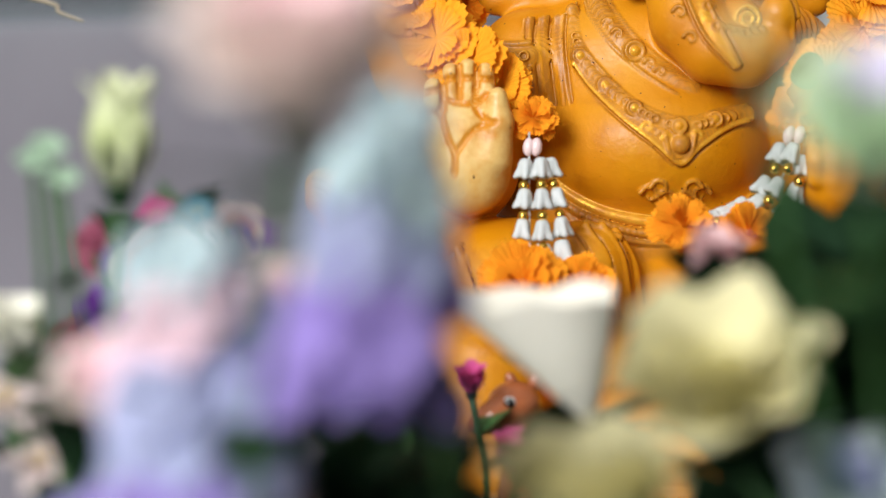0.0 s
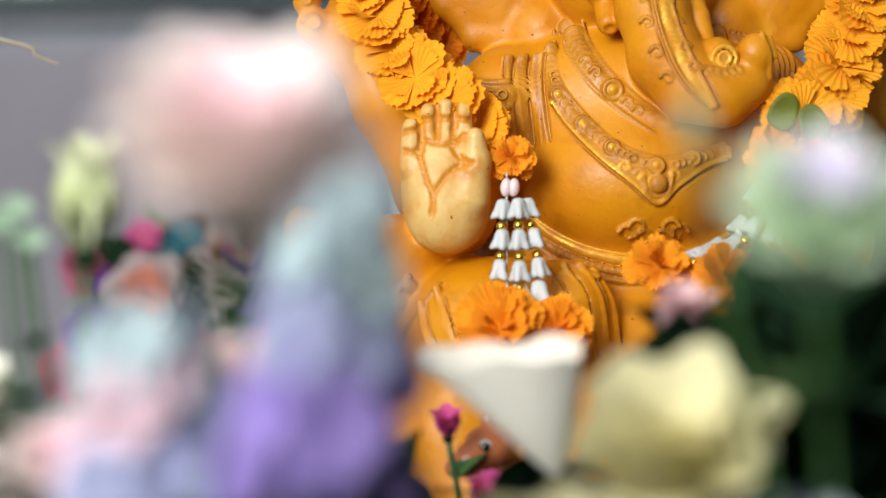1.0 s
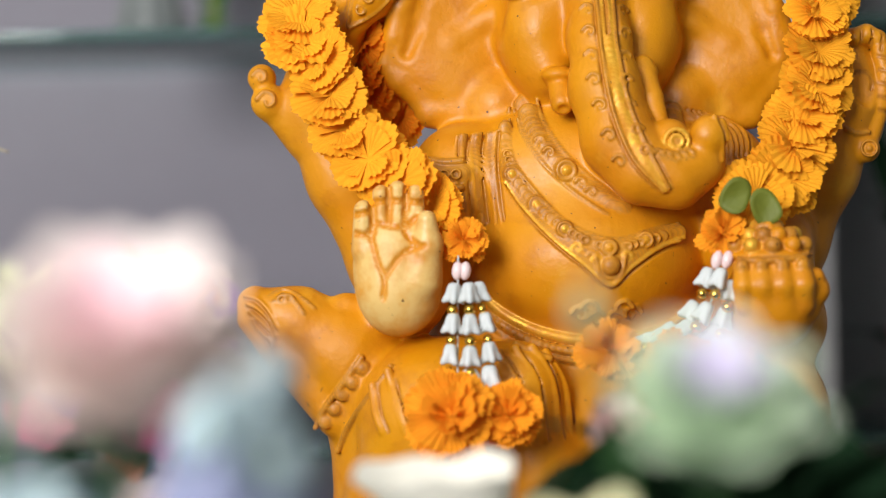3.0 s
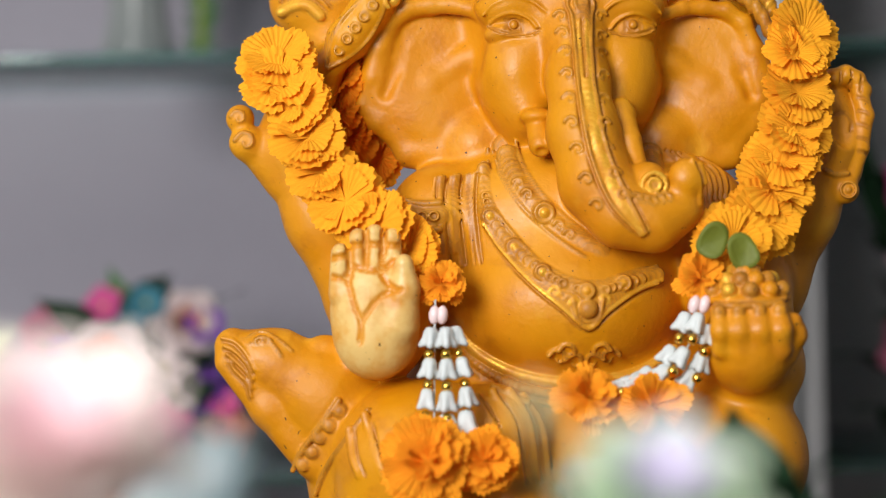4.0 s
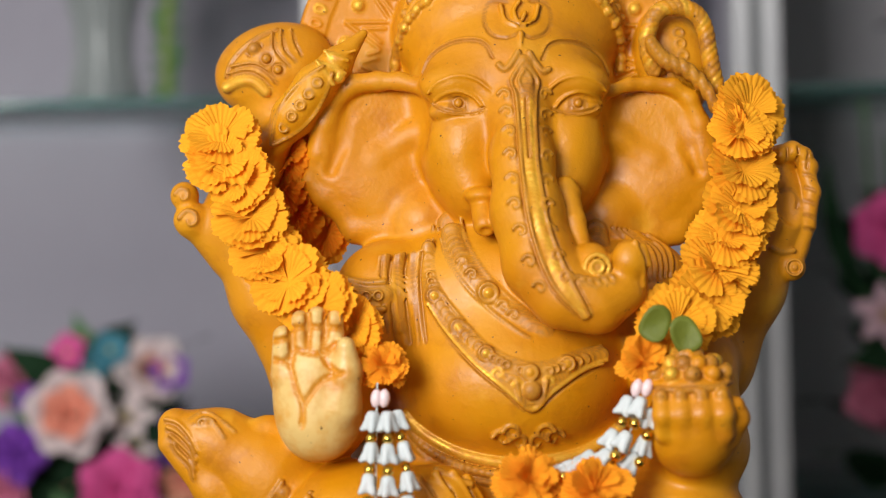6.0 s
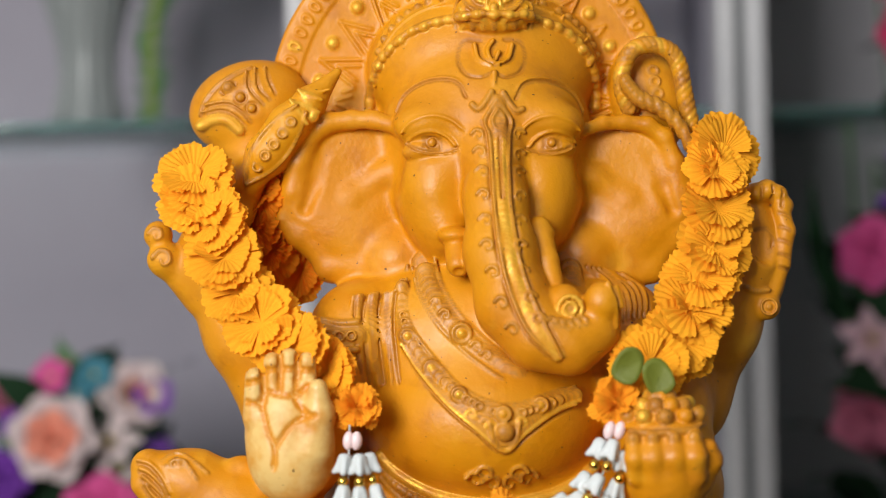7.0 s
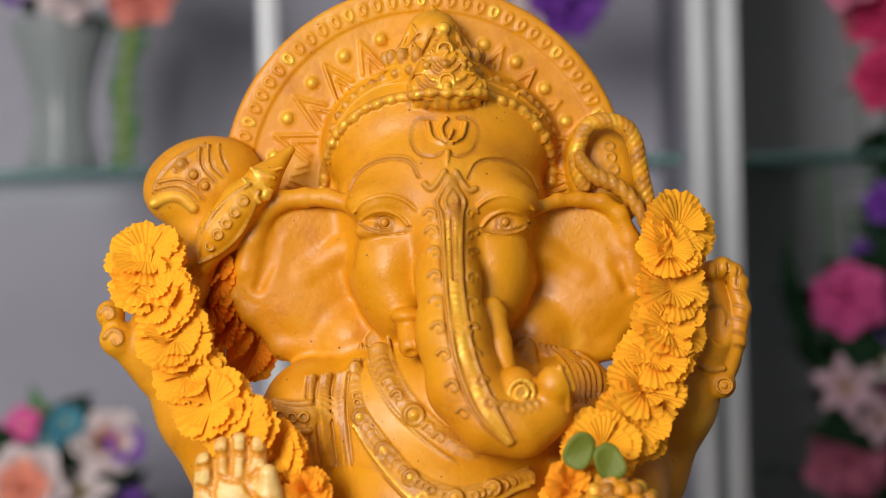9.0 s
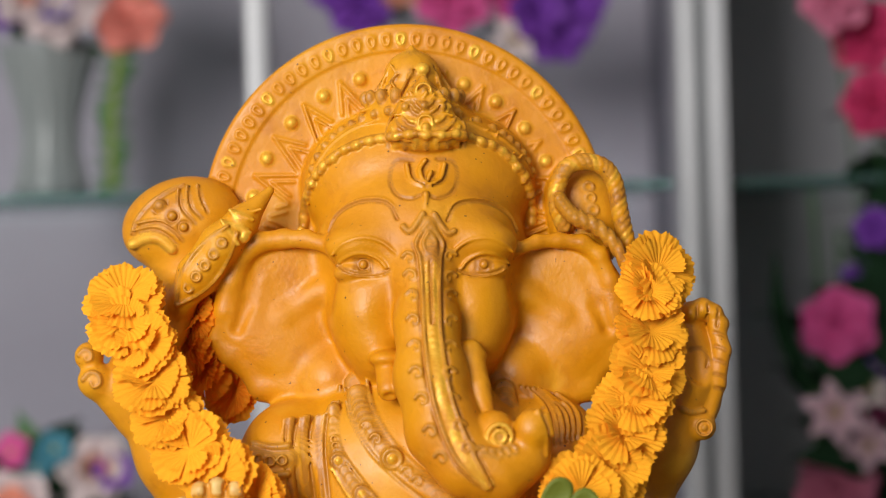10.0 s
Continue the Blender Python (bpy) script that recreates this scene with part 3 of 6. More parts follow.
    for x, r in ((0.0800, 0.0062), (0.0920, 0.0078), (0.1055, 0.0080), (0.1185, 0.0072)):
        L([(x, -0.068, 1.0345), (x + 0.0005, -0.0725, 1.022), (x + 0.0015, -0.067, 1.0095)], [r * 0.85, r * 0.95, r * 0.95], 0.0042)
    L([(0.124, -0.052, 1.008), (0.1300, -0.058, 1.018), (0.1285, -0.062, 1.026)], [0.011, 0.0080, 0.0065], 0.004)
    E((0.101, -0.046, 1.041), (0.0295, 0.027, 0.006), k=0.002)
    E((0.101, -0.046, 1.044), (0.024, 0.022, 0.014), k=0.002)
    # rat mount beside the leg
    L([(-0.2400, 0.008, 1.0145), (-0.212, 0.014, 1.002), (-0.180, 0.02, 0.980), (-0.155, 0.03, 0.935), (-0.150, 0.03, 0.86), (-0.15, 0.03, 0.79)], [0.0128, 0.0225, 0.034, 0.038, 0.040, 0.05], 0.010)
    L([(-0.2445, 0.004, 1.0035), (-0.216, 0.008, 0.972), (-0.186, 0.012, 0.938)], [0.0078, 0.013, 0.016], 0.006)
    E((-0.178, 0.010, 1.010), (0.014, 0.010, 0.011), k=0.004)
    c.base = c.d.copy()
    return c


def statue():
    c = statue_body(CELL)
    front = c.front
    umber = 3

    def drape(pts, r, mi=1, lift=0.0, seg=6, flat=1.0, per=5, taper=False, y0=-0.2):
        """A raised line over the front of the figure, through (x, z) points, broken where the surface steps; an incised one where mi is umber."""
        run, runs = [], []
        for p in smooth_path([(x, 0, z) for x, z in pts], per):
            q = Vector((p.x, front(p.x, p.z, y0) - lift, p.z))
            if run and (q.y > 0.3 or abs(q.y - run[-1].y) > 0.007):
                runs.append(run)
                run = []
            if q.y < 0.3:
                run.append(q)
        runs.append(run)
        for run in runs:
            if len(run) > 1:
                n = len(run) - 1
                ys = [q.y for q in run]
                for _ in range(10):
                    ys = [(ys[max(0, i - 1)] + 2 * ys[i] + ys[min(n, i + 1)]) / 4 for i in range(n + 1)]
                pts3 = [(q.x, y - (0.0003 if mi == umber else 0), q.z) for q, y in zip(run, ys)]
                rad = max(r, 0.0010)
                c.relief(pts3, [rad * (1 - 0.6 * i / n if taper else 1) for i in range(n + 1)], mi, 0.0008 if mi == umber else 0.0011, mi == umber, flat)

    def stud(x, z, r, mi=1, flat=0.6, lift=0.0, y0=-0.2):
        c.bump((x, front(x, z, y0) - lift, z), (r, r * max(flat, 0.5), r), mi)

    def ring(x, z, r, t, mi=1, tall=1.0, turn=0.0, y0=-0.2, y=None):
        y = front(x, z, y0) if y is None else y
        q = radians(turn)
        pts = []
        for k in range(13):
            a = 2 * math.pi * k / 12
            u, v = r * math.cos(a), r * tall * math.sin(a) * (1.0 - 0.35 * math.sin(a) * (tall > 1.2))
            pts.append((x + u * math.cos(q) - v * math.sin(q), y, z + u * math.sin(q) + v * math.cos(q)))
        c.relief(pts, [max(t, 0.0009)] * 13, mi, 0.0007, mi == umber)

    def rosette(x, z, r, y0=-0.2):
        y = front(x, z, y0)
        c.bump((x, y, z), (r, r * 0.5, r), 1)
        ring(x, z, r * 0.80, r * 0.18, 1, y=y - r * 0.36)
        c.bump((x, y - r * 0.40, z), (r * 0.36, r * 0.3, r * 0.36), 2)

    def curl(x, z, s, mi=1, hand=1, lift=0.0):
        """A comma-shaped scroll."""
        pts = [(x + hand * s * u, z + s * v) for u, v in ((-1.0, 0.25), (-0.35, 0.85), (0.45, 0.6), (0.6, -0.15), (0.0, -0.5), (-0.25, -0.05))]
        drape(pts, s * 0.27, mi, lift, 5, 1.0, 4, True)

    mid = -0.003

    def both(pts):
        return [pts, [(2 * mid - x, z - 0.002) for x, z in pts]]

    # creases of the raised palm, where the ochre coat is left
    for pts in ([(-0.156, 1.0815), (-0.144, 1.0820), (-0.135, 1.0815), (-0.124, 1.0805)], [(-0.156, 1.0680), (-0.147, 1.0660), (-0.137, 1.0650), (-0.129, 1.0705)], [(-0.169, 1.0735), (-0.159, 1.0750)], [(-0.169, 1.0610), (-0.162, 1.0600), (-0.158, 1.0630)],
                [(-0.1578, 1.0830), (-0.1572, 1.0720), (-0.1572, 1.0610)], [(-0.1462, 1.0900), (-0.1462, 1.0800), (-0.1470, 1.0660)], [(-0.1345, 1.0900), (-0.1350, 1.0800), (-0.1370, 1.0650)],
                [(-0.1590, 1.0610), (-0.1570, 1.0510), (-0.1540, 1.0400), (-0.1505, 1.0310), (-0.1515, 1.0180)], [(-0.1240, 1.0520), (-0.1330, 1.0500), (-0.1400, 1.0450), (-0.1455, 1.0380), (-0.1505, 1.0310)], [(-0.137, 1.0650), (-0.134, 1.0580), (-0.128, 1.0530)]):
        run = [Vector((p.x, front(p.x, p.z), p.z)) for p in smooth_path([(x, 0, z) for x, z in pts], 5)]
        run = [q for q in run if q.y < 0]
        if len(run) > 1:
            c.relief([(q.x, q.y - 0.0008, q.z) for q in run], [0.0019] * len(run), 4, 0.0016, True)
    # brows, lids, eyes
    for pts in both([(-0.0685, 1.2544), (-0.0629, 1.2657), (-0.0520, 1.2731), (-0.0389, 1.2758), (-0.0260, 1.2732), (-0.0198, 1.2623)]):
        drape(pts, 0.0013, 0, 0.0003)
        drape([(x, z - 0.0016) for x, z in pts], 0.0006, umber, 0.0003, 5)
    for pts in both([(-0.0651, 1.2375), (-0.0581, 1.2446), (-0.0450, 1.2488), (-0.0320, 1.2462), (-0.0211, 1.2379)]):
        drape(pts, 0.0012, 0, 0.0003)
    for pts in both([(-0.0622, 1.2305), (-0.0552, 1.2361), (-0.0445, 1.2385), (-0.0338, 1.2344), (-0.0264, 1.2258)]):
        drape(pts, 0.0012, 0, 0.0005)
    for pts in both([(-0.0622, 1.2302), (-0.0543, 1.2250), (-0.0429, 1.2228), (-0.0334, 1.2233), (-0.0264, 1.2258)]):
        drape(pts, 0.0010, 0, 0.0005)
        drape([(x, z + 0.0011) for x, z in pts], 0.0006, umber, 0.0004, 5)
    for pts in both([(-0.0439, 1.2308), (-0.0492, 1.2314), (-0.0385, 1.2299)]):
        x, z = pts[0]
        stud(x, z, 0.0036, 0, 0.5, -0.0008)
        ring(x, z, 0.0038, 0.0006, umber)
        stud(x, z, 0.0013, 3, 0.6, 0.0006)
        for x, z in pts[1:]:
            drape([(x, z + 0.003), (x, z - 0.003)], 0.0006, umber, 0.0002, 5)
    # mark on the forehead
    drape([(-0.0088, 1.3013), (-0.0206, 1.3016), (-0.0251, 1.2895), (-0.0201, 1.2776), (-0.0095, 1.2746), (-0.0010, 1.2782), (0.0073, 1.2742), (0.0181, 1.2789), (0.0222, 1.2906), (0.0187, 1.3006), (0.0080, 1.3020)], 0.0009, umber, 0.0001)
    for pts in ([(-0.0000, 1.3011), (-0.0040, 1.2939), (-0.0004, 1.2855), (0.0036, 1.2926)], [(-0.0127, 1.2987), (-0.0103, 1.2880), (-0.0020, 1.2832)], [(0.0129, 1.2981), (0.0099, 1.2875), (0.0014, 1.2831)]):
        drape(pts, 0.0020, 0, 0.0004, taper=False)
        drape([(x + 0.0022, z) for x, z in pts], 0.0005, umber, 0.0002, 5)
    drape([(-0.0002, 1.2774), (-0.0003, 1.2740), (-0.0005, 1.2679)], 0.0026, 0, 0.0002, taper=True)
    for pts in ([(-0.0161, 1.2557), (-0.0120, 1.2522), (-0.0073, 1.2566), (-0.0025, 1.2641)], [(0.0182, 1.2518), (0.0140, 1.2507), (0.0095, 1.2562), (0.0051, 1.2636)]):
        drape(pts, 0.0021, 1, 0.0004)
    # plate and gilded ridge down the trunk
    plate = [(0.0008, 1.2560), (0.0012, 1.2460), (0.0018, 1.2340), (0.0014, 1.2150)]
    drape(plate, 0.0062, 1, -0.0018, 10, 0.45)
    for pts in ([(0.0010, 1.2585), (-0.0078, 1.2440), (-0.0050, 1.2330), (-0.0040, 1.2094), (-0.0030, 1.1793), (0.0020, 1.1398), (0.0140, 1.1060), (0.0330, 1.0840)], [(0.0010, 1.2585), (0.0105, 1.2440), (0.0085, 1.2330), (0.0072, 1.2092), (0.0080, 1.1790), (0.0134, 1.1432), (0.0246, 1.1120), (0.0372, 1.0860)]):
        drape(pts, 0.0014, 1, 0.0006, per=8)
        w = -0.0022 if pts[1][0] < 0 else 0.0022
        drape([(x + w, z) for x, z in pts[1:]], 0.0007, umber, 0.0, per=8)
    drape([(0.0014, 1.2520), (-0.0028, 1.2442), (0.0010, 1.2365), (0.0058, 1.2440), (0.0014, 1.2520)], 0.0011, 1, 0.0014)
    drape([(0.0018, 1.2280), (0.0015, 1.2093), (0.0025, 1.1792), (0.0076, 1.1415), (0.0194, 1.1085), (0.0348, 1.0868)], 0.0040, 2, -0.0014, 10, 0.5, 8)
    drape([(0.0018, 1.2340), (0.0015, 1.2093), (0.0022, 1.1900)], 0.0008, umber, 0.0006, per=8)
    for (x, z) in [(-0.0124, 1.2342), (-0.0115, 1.2223), (-0.0104, 1.2089), (-0.0101, 1.1929), (-0.0094, 1.1761), (-0.0090, 1.1594), (-0.0058, 1.1418), (-0.0007, 1.1216), (0.0056, 1.1043)]:
        curl(x, z, 0.0049, 1, 1, 0.0006)
    for (x, z) in [(0.0148, 1.2346), (0.0145, 1.2205), (0.0141, 1.2082), (0.0137, 1.1919), (0.0126, 1.1752), (0.0121, 1.1585), (0.0132, 1.1413), (0.0176, 1.1248), (0.0225, 1.1110)]:
        curl(x, z, 0.0046, 1, -1, 0.0006)
    # collar band, its rosettes and scrolls
    band = [(-0.0519, 1.1487), (-0.0470, 1.1305), (-0.0361, 1.1113), (-0.0214, 1.0952), (-0.0066, 1.0827), (0.0075, 1.0726)]
    drape(band, 0.0078, 1, -0.0030, 10, 0.55, taper=False)
    drape([(x - 0.0078, z - 0.003) for x, z in band], 0.0013, 1, 0.0)
    drape([(x + 0.0078, z + 0.003) for x, z in band], 0.0013, 1, 0.0)
    for (x, z) in [(-0.0434, 1.1213), (-0.0376, 1.1136), (-0.0170, 1.0920), (-0.0103, 1.0858)]:
        curl(x, z, 0.0042, 1, 1, 0.002)
    for (x, z) in [(-0.0490, 1.1411), (-0.0269, 1.1009), (0.0506, 1.1410)]:
        rosette(x, z, 0.0078)
    drape([(0.0464, 1.1480), (0.0500, 1.1383), (0.0516, 1.1276)], 0.0085, 1, -0.0035, 8, 0.5)
    # long necklace with its border, rings and pendant
    lace = [(-0.0662, 1.1416), (-0.0668, 1.1190), (-0.0635, 1.0994), (-0.0478, 1.0773), (-0.0294, 1.0607), (-0.0120, 1.0509), (0.0067, 1.0474), (0.0256, 1.0523), (0.0491, 1.0577)]
    drape(lace, 0.0050, 1, -0.0012, 8, 0.5)
    for k, dz in ((-1, -0.0062), (1, 0.0058)):
        drape([(x + k * 0.0032 * (i < 4), z + dz) for i, (x, z) in enumerate(lace)], 0.0012, 1, 0.0)
    border = [(-0.0680, 1.0938), (-0.0557, 1.0748), (-0.0375, 1.0542), (-0.0180, 1.0376), (-0.0004, 1.0234), (0.0145, 1.0350), (0.0327, 1.0465), (0.0516, 1.0536)]
    drape(border, 0.0019, 2, 0.0004)
    drape([(x, z + 0.0038) for x, z in border], 0.0012, 1, 0.0003)
    drape([(x, z - 0.0026) for x, z in border], 0.0008, umber, 0.0)
    for i in range(len(lace) - 1):
        for f in (0.28, 0.5, 0.72):
            x, z = (lace[i][j] * (1 - f) + lace[i + 1][j] * f for j in (0, 1))
            ring(x, z, 0.0026, 0.0008, 1, y=front(x, z) - 0.0012)
    for (x, z) in [(-0.0634, 1.0997), (-0.0478, 1.0784), (-0.0298, 1.0611), (-0.0009, 1.0481), (0.0243, 1.0527)]:
        rosette(x, z, 0.0060)
    for (x, z) in [(-0.0001, 1.0361)]:
        stud(x, z, 0.0066, 1, 0.8)
        drape([(x - 0.010, z + 0.006), (x - 0.007, z - 0.007), (x, z - 0.0135), (x + 0.007, z - 0.007), (x + 0.010, z + 0.006)], 0.0017, 1, 0.0005)
        curl(x - 0.011, z + 0.006, 0.004)
        curl(x + 0.011, z + 0.006, 0.004, 1, -1)
    for (x, z) in [(-0.0215, 1.0478), (-0.0086, 1.0393), (0.0120, 1.0418), (0.0272, 1.0489)]:
        curl(x, z, 0.0038, 2)
    # pleated scarf over the shoulders
    for k in range(9):
        f = k / 8
        x0, x1 = -0.0985 + 0.0275 * f, -0.1015 + 0.0275 * f + 0.0012 * math.sin(2.3 * k)
        pts = [(x0, 1.1365 + 0.004 * f), (x1, 1.1120), (x1 + 0.0016, 1.0880 - 0.004 * math.sin(1.7 * k)), (x1 + 0.0036, 1.0700 + 0.006 * math.cos(2.1 * k))]
        drape(pts, 0.0019 + 0.0005 * math.sin(1.9 * k), 0, -0.0007, 8, 0.8)
        drape([(x + 0.0020, z) for x, z in pts], 0.0007, umber, -0.0002, 5)
    for k in range(8):
        f = k / 7
        pts = [(0.0600 + 0.0270 * f, 1.1435 - 0.0060 * f), (0.0690 + 0.0290 * f, 1.1330 - 0.0050 * f), (0.0735 + 0.0270 * f, 1.1180), (0.0740 + 0.0250 * f, 1.1040 + 0.0050 * f)]
        drape(pts, 0.0019 + 0.0004 * math.sin(1.9 * k), 0, -0.0007, 8, 0.8)
        drape([(x + 0.0019, z) for x, z in pts], 0.0007, umber, -0.0002, 5)
    # armlets
    for pts in ([(-0.1219, 1.1117), (-0.1097, 1.1091), (-0.0974, 1.1096)], [(-0.1223, 1.0918), (-0.1101, 1.0900), (-0.0979, 1.0912)]):
        drape(pts, 0.0022, 1, 0.0004)
    drape([(-0.1221, 1.1017), (-0.1099, 1.0995), (-0.0976, 1.1004)], 0.0085, 1, -0.0062, 8, 0.9)
    for (x, z) in [(-0.1175, 1.1016), (-0.1095, 1.1003), (-0.1015, 1.1005)]:
        ring(x, z, 0.0032, 0.0009, 1, y=front(x, z) - 0.0022)
    # belt: gilded roll, row of beads, buckle scrolls
    roll = [(-0.0840, 1.0177), (-0.0718, 1.0053), (-0.0513, 0.9935), (-0.0288, 0.9870), (-0.0100, 0.9851), (0.0089, 0.9854), (0.0297, 0.9887), (0.0488, 0.9959), (0.0622, 1.0054)]
    drape(roll, 0.0040, 2, 0.0004, 8)
    drape([(x, z - 0.0085) for x, z in roll], 0.0030, 1, 0.0, 8)
    for p in smooth_path([(x, 0, z - 0.0085) for x, z in roll], 5)[::1]:
        stud(p.x, p.z, 0.0034, 1, 1.0, 0.0018)
    drape([(x, z - 0.0150) for x, z in roll], 0.0026, 1, 0.0, 8)
    for (x, z), h in zip([(-0.0133, 1.0065), (0.0084, 1.0060), (-0.0085, 1.0000), (0.0038, 0.9997), (-0.0197, 1.0029), (0.0150, 1.0021)], (1, -1, 1, -1, 1, -1)):
        curl(x, z, 0.0068, 1, h, 0.001)
    # pleats over knee and shin
    for pts in ([(-0.0761, 0.9801), (-0.0654, 0.9605), (-0.0605, 0.9306)], [(-0.0649, 0.9828), (-0.0531, 0.9602), (-0.0476, 0.9228)], [(-0.0537, 0.9825), (-0.0420, 0.9599), (-0.0376, 0.9226)], [(-0.0445, 0.9786), (-0.0331, 0.9560), (-0.0301, 0.9224)],
                [(-0.1605, 0.9645), (-0.1573, 0.9424), (-0.1531, 0.9312)], [(-0.1494, 0.9698), (-0.1425, 0.9457), (-0.1373, 0.9309)]):
        drape(pts, 0.0034, 0, -0.0016, 8, 0.7)
        drape([(x + 0.0036, z) for x, z in pts], 0.0007, umber, -0.0004, 5)
    # collar, eye, snout folds of the rat
    for dx in (0, 0.020):
        drape([(x + dx, z - dx * 0.25) for x, z in [(-0.1676, 0.9778), (-0.1806, 0.9605), (-0.1924, 0.9454), (-0.1995, 0.9326), (-0.2063, 0.9182)]], 0.0020, 1, 0.0006)
    for (x, z) in [(-0.1670, 0.9709), (-0.1741, 0.9611), (-0.1815, 0.9529), (-0.1867, 0.9430), (-0.1938, 0.9340)]:
        stud(x, z, 0.0050, 1, 0.6)
    for (x, z) in [(-0.2184, 1.0179)]:
        ring(x, z, 0.0055, 0.0011, 1, 0.6)
        stud(x, z, 0.0026, umber, 0.5)
    for k in range(4):
        pts = [(-0.2480 + 0.0020 * k, 1.0190 - 0.0055 * k), (-0.2390, 1.0165 - 0.0065 * k), (-0.2310, 1.0080 - 0.0065 * k), (-0.2255 - 0.001 * k, 0.9970 - 0.0060 * k)]
        drape(pts, 0.0009, umber, 0.0001, 5)
        drape([(x + 0.0012, z + 0.0020) for x, z in pts], 0.0013, 0, 0.0)
    for dx, dz, r in ((0.0, 0.0, 0.0012), (0.0035, 0.0035, 0.0010)):
        drape([(-0.2270 - dx, 1.0160 + dz), (-0.2200, 1.0215 + dz), (-0.2110 + dx, 1.0150 + dz), (-0.2060 + 2 * dx, 1.0080 + dz)], r, 1, 0.0003)
    # halo: drops along the rim, studs, double zigzag
    hx, hz = -0.0155, 1.2560
    for k in range(-24, 25):
        a = radians(k * 4.55)
        ring(hx + 0.1362 * math.sin(a), hz + 0.1362 * math.cos(a), 0.0026, 0.0009, 2 if k % 5 == 0 else 0, 1.5, -math.degrees(a), y=0.0886)
    turns = (-92, -77, -62, -46, -30.5, -15.5, 8, 23.5, 37, 51.5, 66, 81)
    for k, (deg, nxt) in enumerate(zip(turns, turns[1:] + (96,))):
        a = radians(deg)
        stud(hx + 0.1110 * math.sin(a), hz + 0.1110 * math.cos(a), 0.0047, 2, 0.8)
        b, span_a = radians((deg + nxt) / 2), radians(nxt - deg)
        for grow, rad in ((1.0, 0.0012), (0.52, 0.0010)):
            half = span_a * 0.46 * grow
            for side in (-1, 1):
                line = [(hx + r * math.sin(q), hz + r * math.cos(q)) for r, q in ((0.086, b + side * half), (0.086 + 0.0285 * grow, b))]
                drape(line, rad, 0, 0.0003, per=4)
    # crown: bead rows round the brow, front plate, petals of the finial
    arch = [(-0.0885, 1.2560), (-0.0865, 1.2740), (-0.0805, 1.2880), (-0.0705, 1.3005), (-0.0560, 1.3105), (-0.0385, 1.3165), (-0.0200, 1.3180), (0.0010, 1.3185), (0.0220, 1.3180), (0.0320, 1.3165), (0.0465, 1.3110), (0.0600, 1.3015), (0.0690, 1.2900), (0.0745, 1.2740), (0.0755, 1.2580)]
    drape(arch, 0.0036, 1, -0.0012, 8)
    for i, p in enumerate(smooth_path([(x, 0, z) for x, z in arch], 6)):
        q = noise.random_unit_vector() * 0.0009
        stud(p.x + q.x, p.z + q.z, 0.0024 + 0.0010 * (i % 3 == 0), 2 if i % 3 == 0 else 1, 0.9, 0.0022)
    upper = [(-0.0840, 1.2790), (-0.0800, 1.2990), (-0.0705, 1.3150), (-0.0585, 1.3260), (-0.0440, 1.3330), (-0.0250, 1.3370), (0.0000, 1.3385), (0.0240, 1.3350), (0.0480, 1.3250), (0.0600, 1.3165), (0.0690, 1.3070), (0.0755, 1.2940)]
    for dz, rad in ((0.0052, 0.0013), (-0.0048, 0.0012)):
        drape([(x, z + dz) for x, z in upper], rad, 0, 0.0004, 8)
    for p in smooth_path([(x, 0, z) for x, z in upper], 2):
        stud(p.x, p.z, 0.0032, 1, 0.8, 0.0004)
    # front plate: bead in a drop, ring above, flame scrolls to both sides, scallops along the foot
    px, pz = 0.0008, 1.3245
    edge = [(-0.0255, 1.3115), (-0.0262, 1.3225), (-0.0225, 1.3330), (-0.0150, 1.3410), (-0.0095, 1.3500), (0.0000, 1.3580), (0.0090, 1.3505), (0.0150, 1.3410), (0.0235, 1.3330), (0.0278, 1.3225), (0.0262, 1.3100)]
    drape(edge, 0.0014, 1, 0.0004)
    ring(px, pz + 0.0015, 0.0050, 0.0010, 2, 1.75)
    stud(px, pz - 0.0012, 0.0032, 2, 0.9, 0.0008)
    ring(0.0000, 1.3490, 0.0052, 0.0011, 2)
    stud(0.0000, 1.3490, 0.0026, 1, 0.8, 0.0006)
    for s in (-1, 1):
        for k, pts in enumerate(([(0.0070, 1.3150), (0.0140, 1.3155), (0.0200, 1.3190), (0.0240, 1.3245)], [(0.0085, 1.3205), (0.0145, 1.3225), (0.0190, 1.3265), (0.0210, 1.3320)], [(0.0080, 1.3275), (0.0120, 1.3290), (0.0150, 1.3330), (0.0160, 1.3385)],
                                [(0.0050, 1.3350), (0.0085, 1.3370), (0.0105, 1.3410), (0.0105, 1.3455)], [(0.0030, 1.3390), (0.0060, 1.3415), (0.0072, 1.3445)])):
            drape([(px + s * x, z) for x, z in pts], 0.0017 - 0.0001 * k, 2 if k in (0, 2) else 1, 0.0002, taper=True)
            drape([(px + s * x, z - 0.0028) for x, z in pts[:3]], 0.0007, umber, 0.0)
    for k in range(-3, 4):
        drape([(px + 0.0068 * k, 1.3145 - 0.0002 * k * k), (px + 0.0076 * k, 1.3085 + 0.0003 * abs(k))], 0.0026, 2 if k % 2 else 1, -0.0012, taper=True)
    # leaves round the foot of the finial and along its sides
    for k in range(9):
        a = radians(-80 + 20 * k)
        c.bump((-0.008 + 0.034 * math.sin(a), 0.079 - 0.032 * math.cos(a), 1.3475), (0.0042, 0.0030, 0.0058), 1)
    for k in range(6):
        a = radians(-75 + 30 * k)
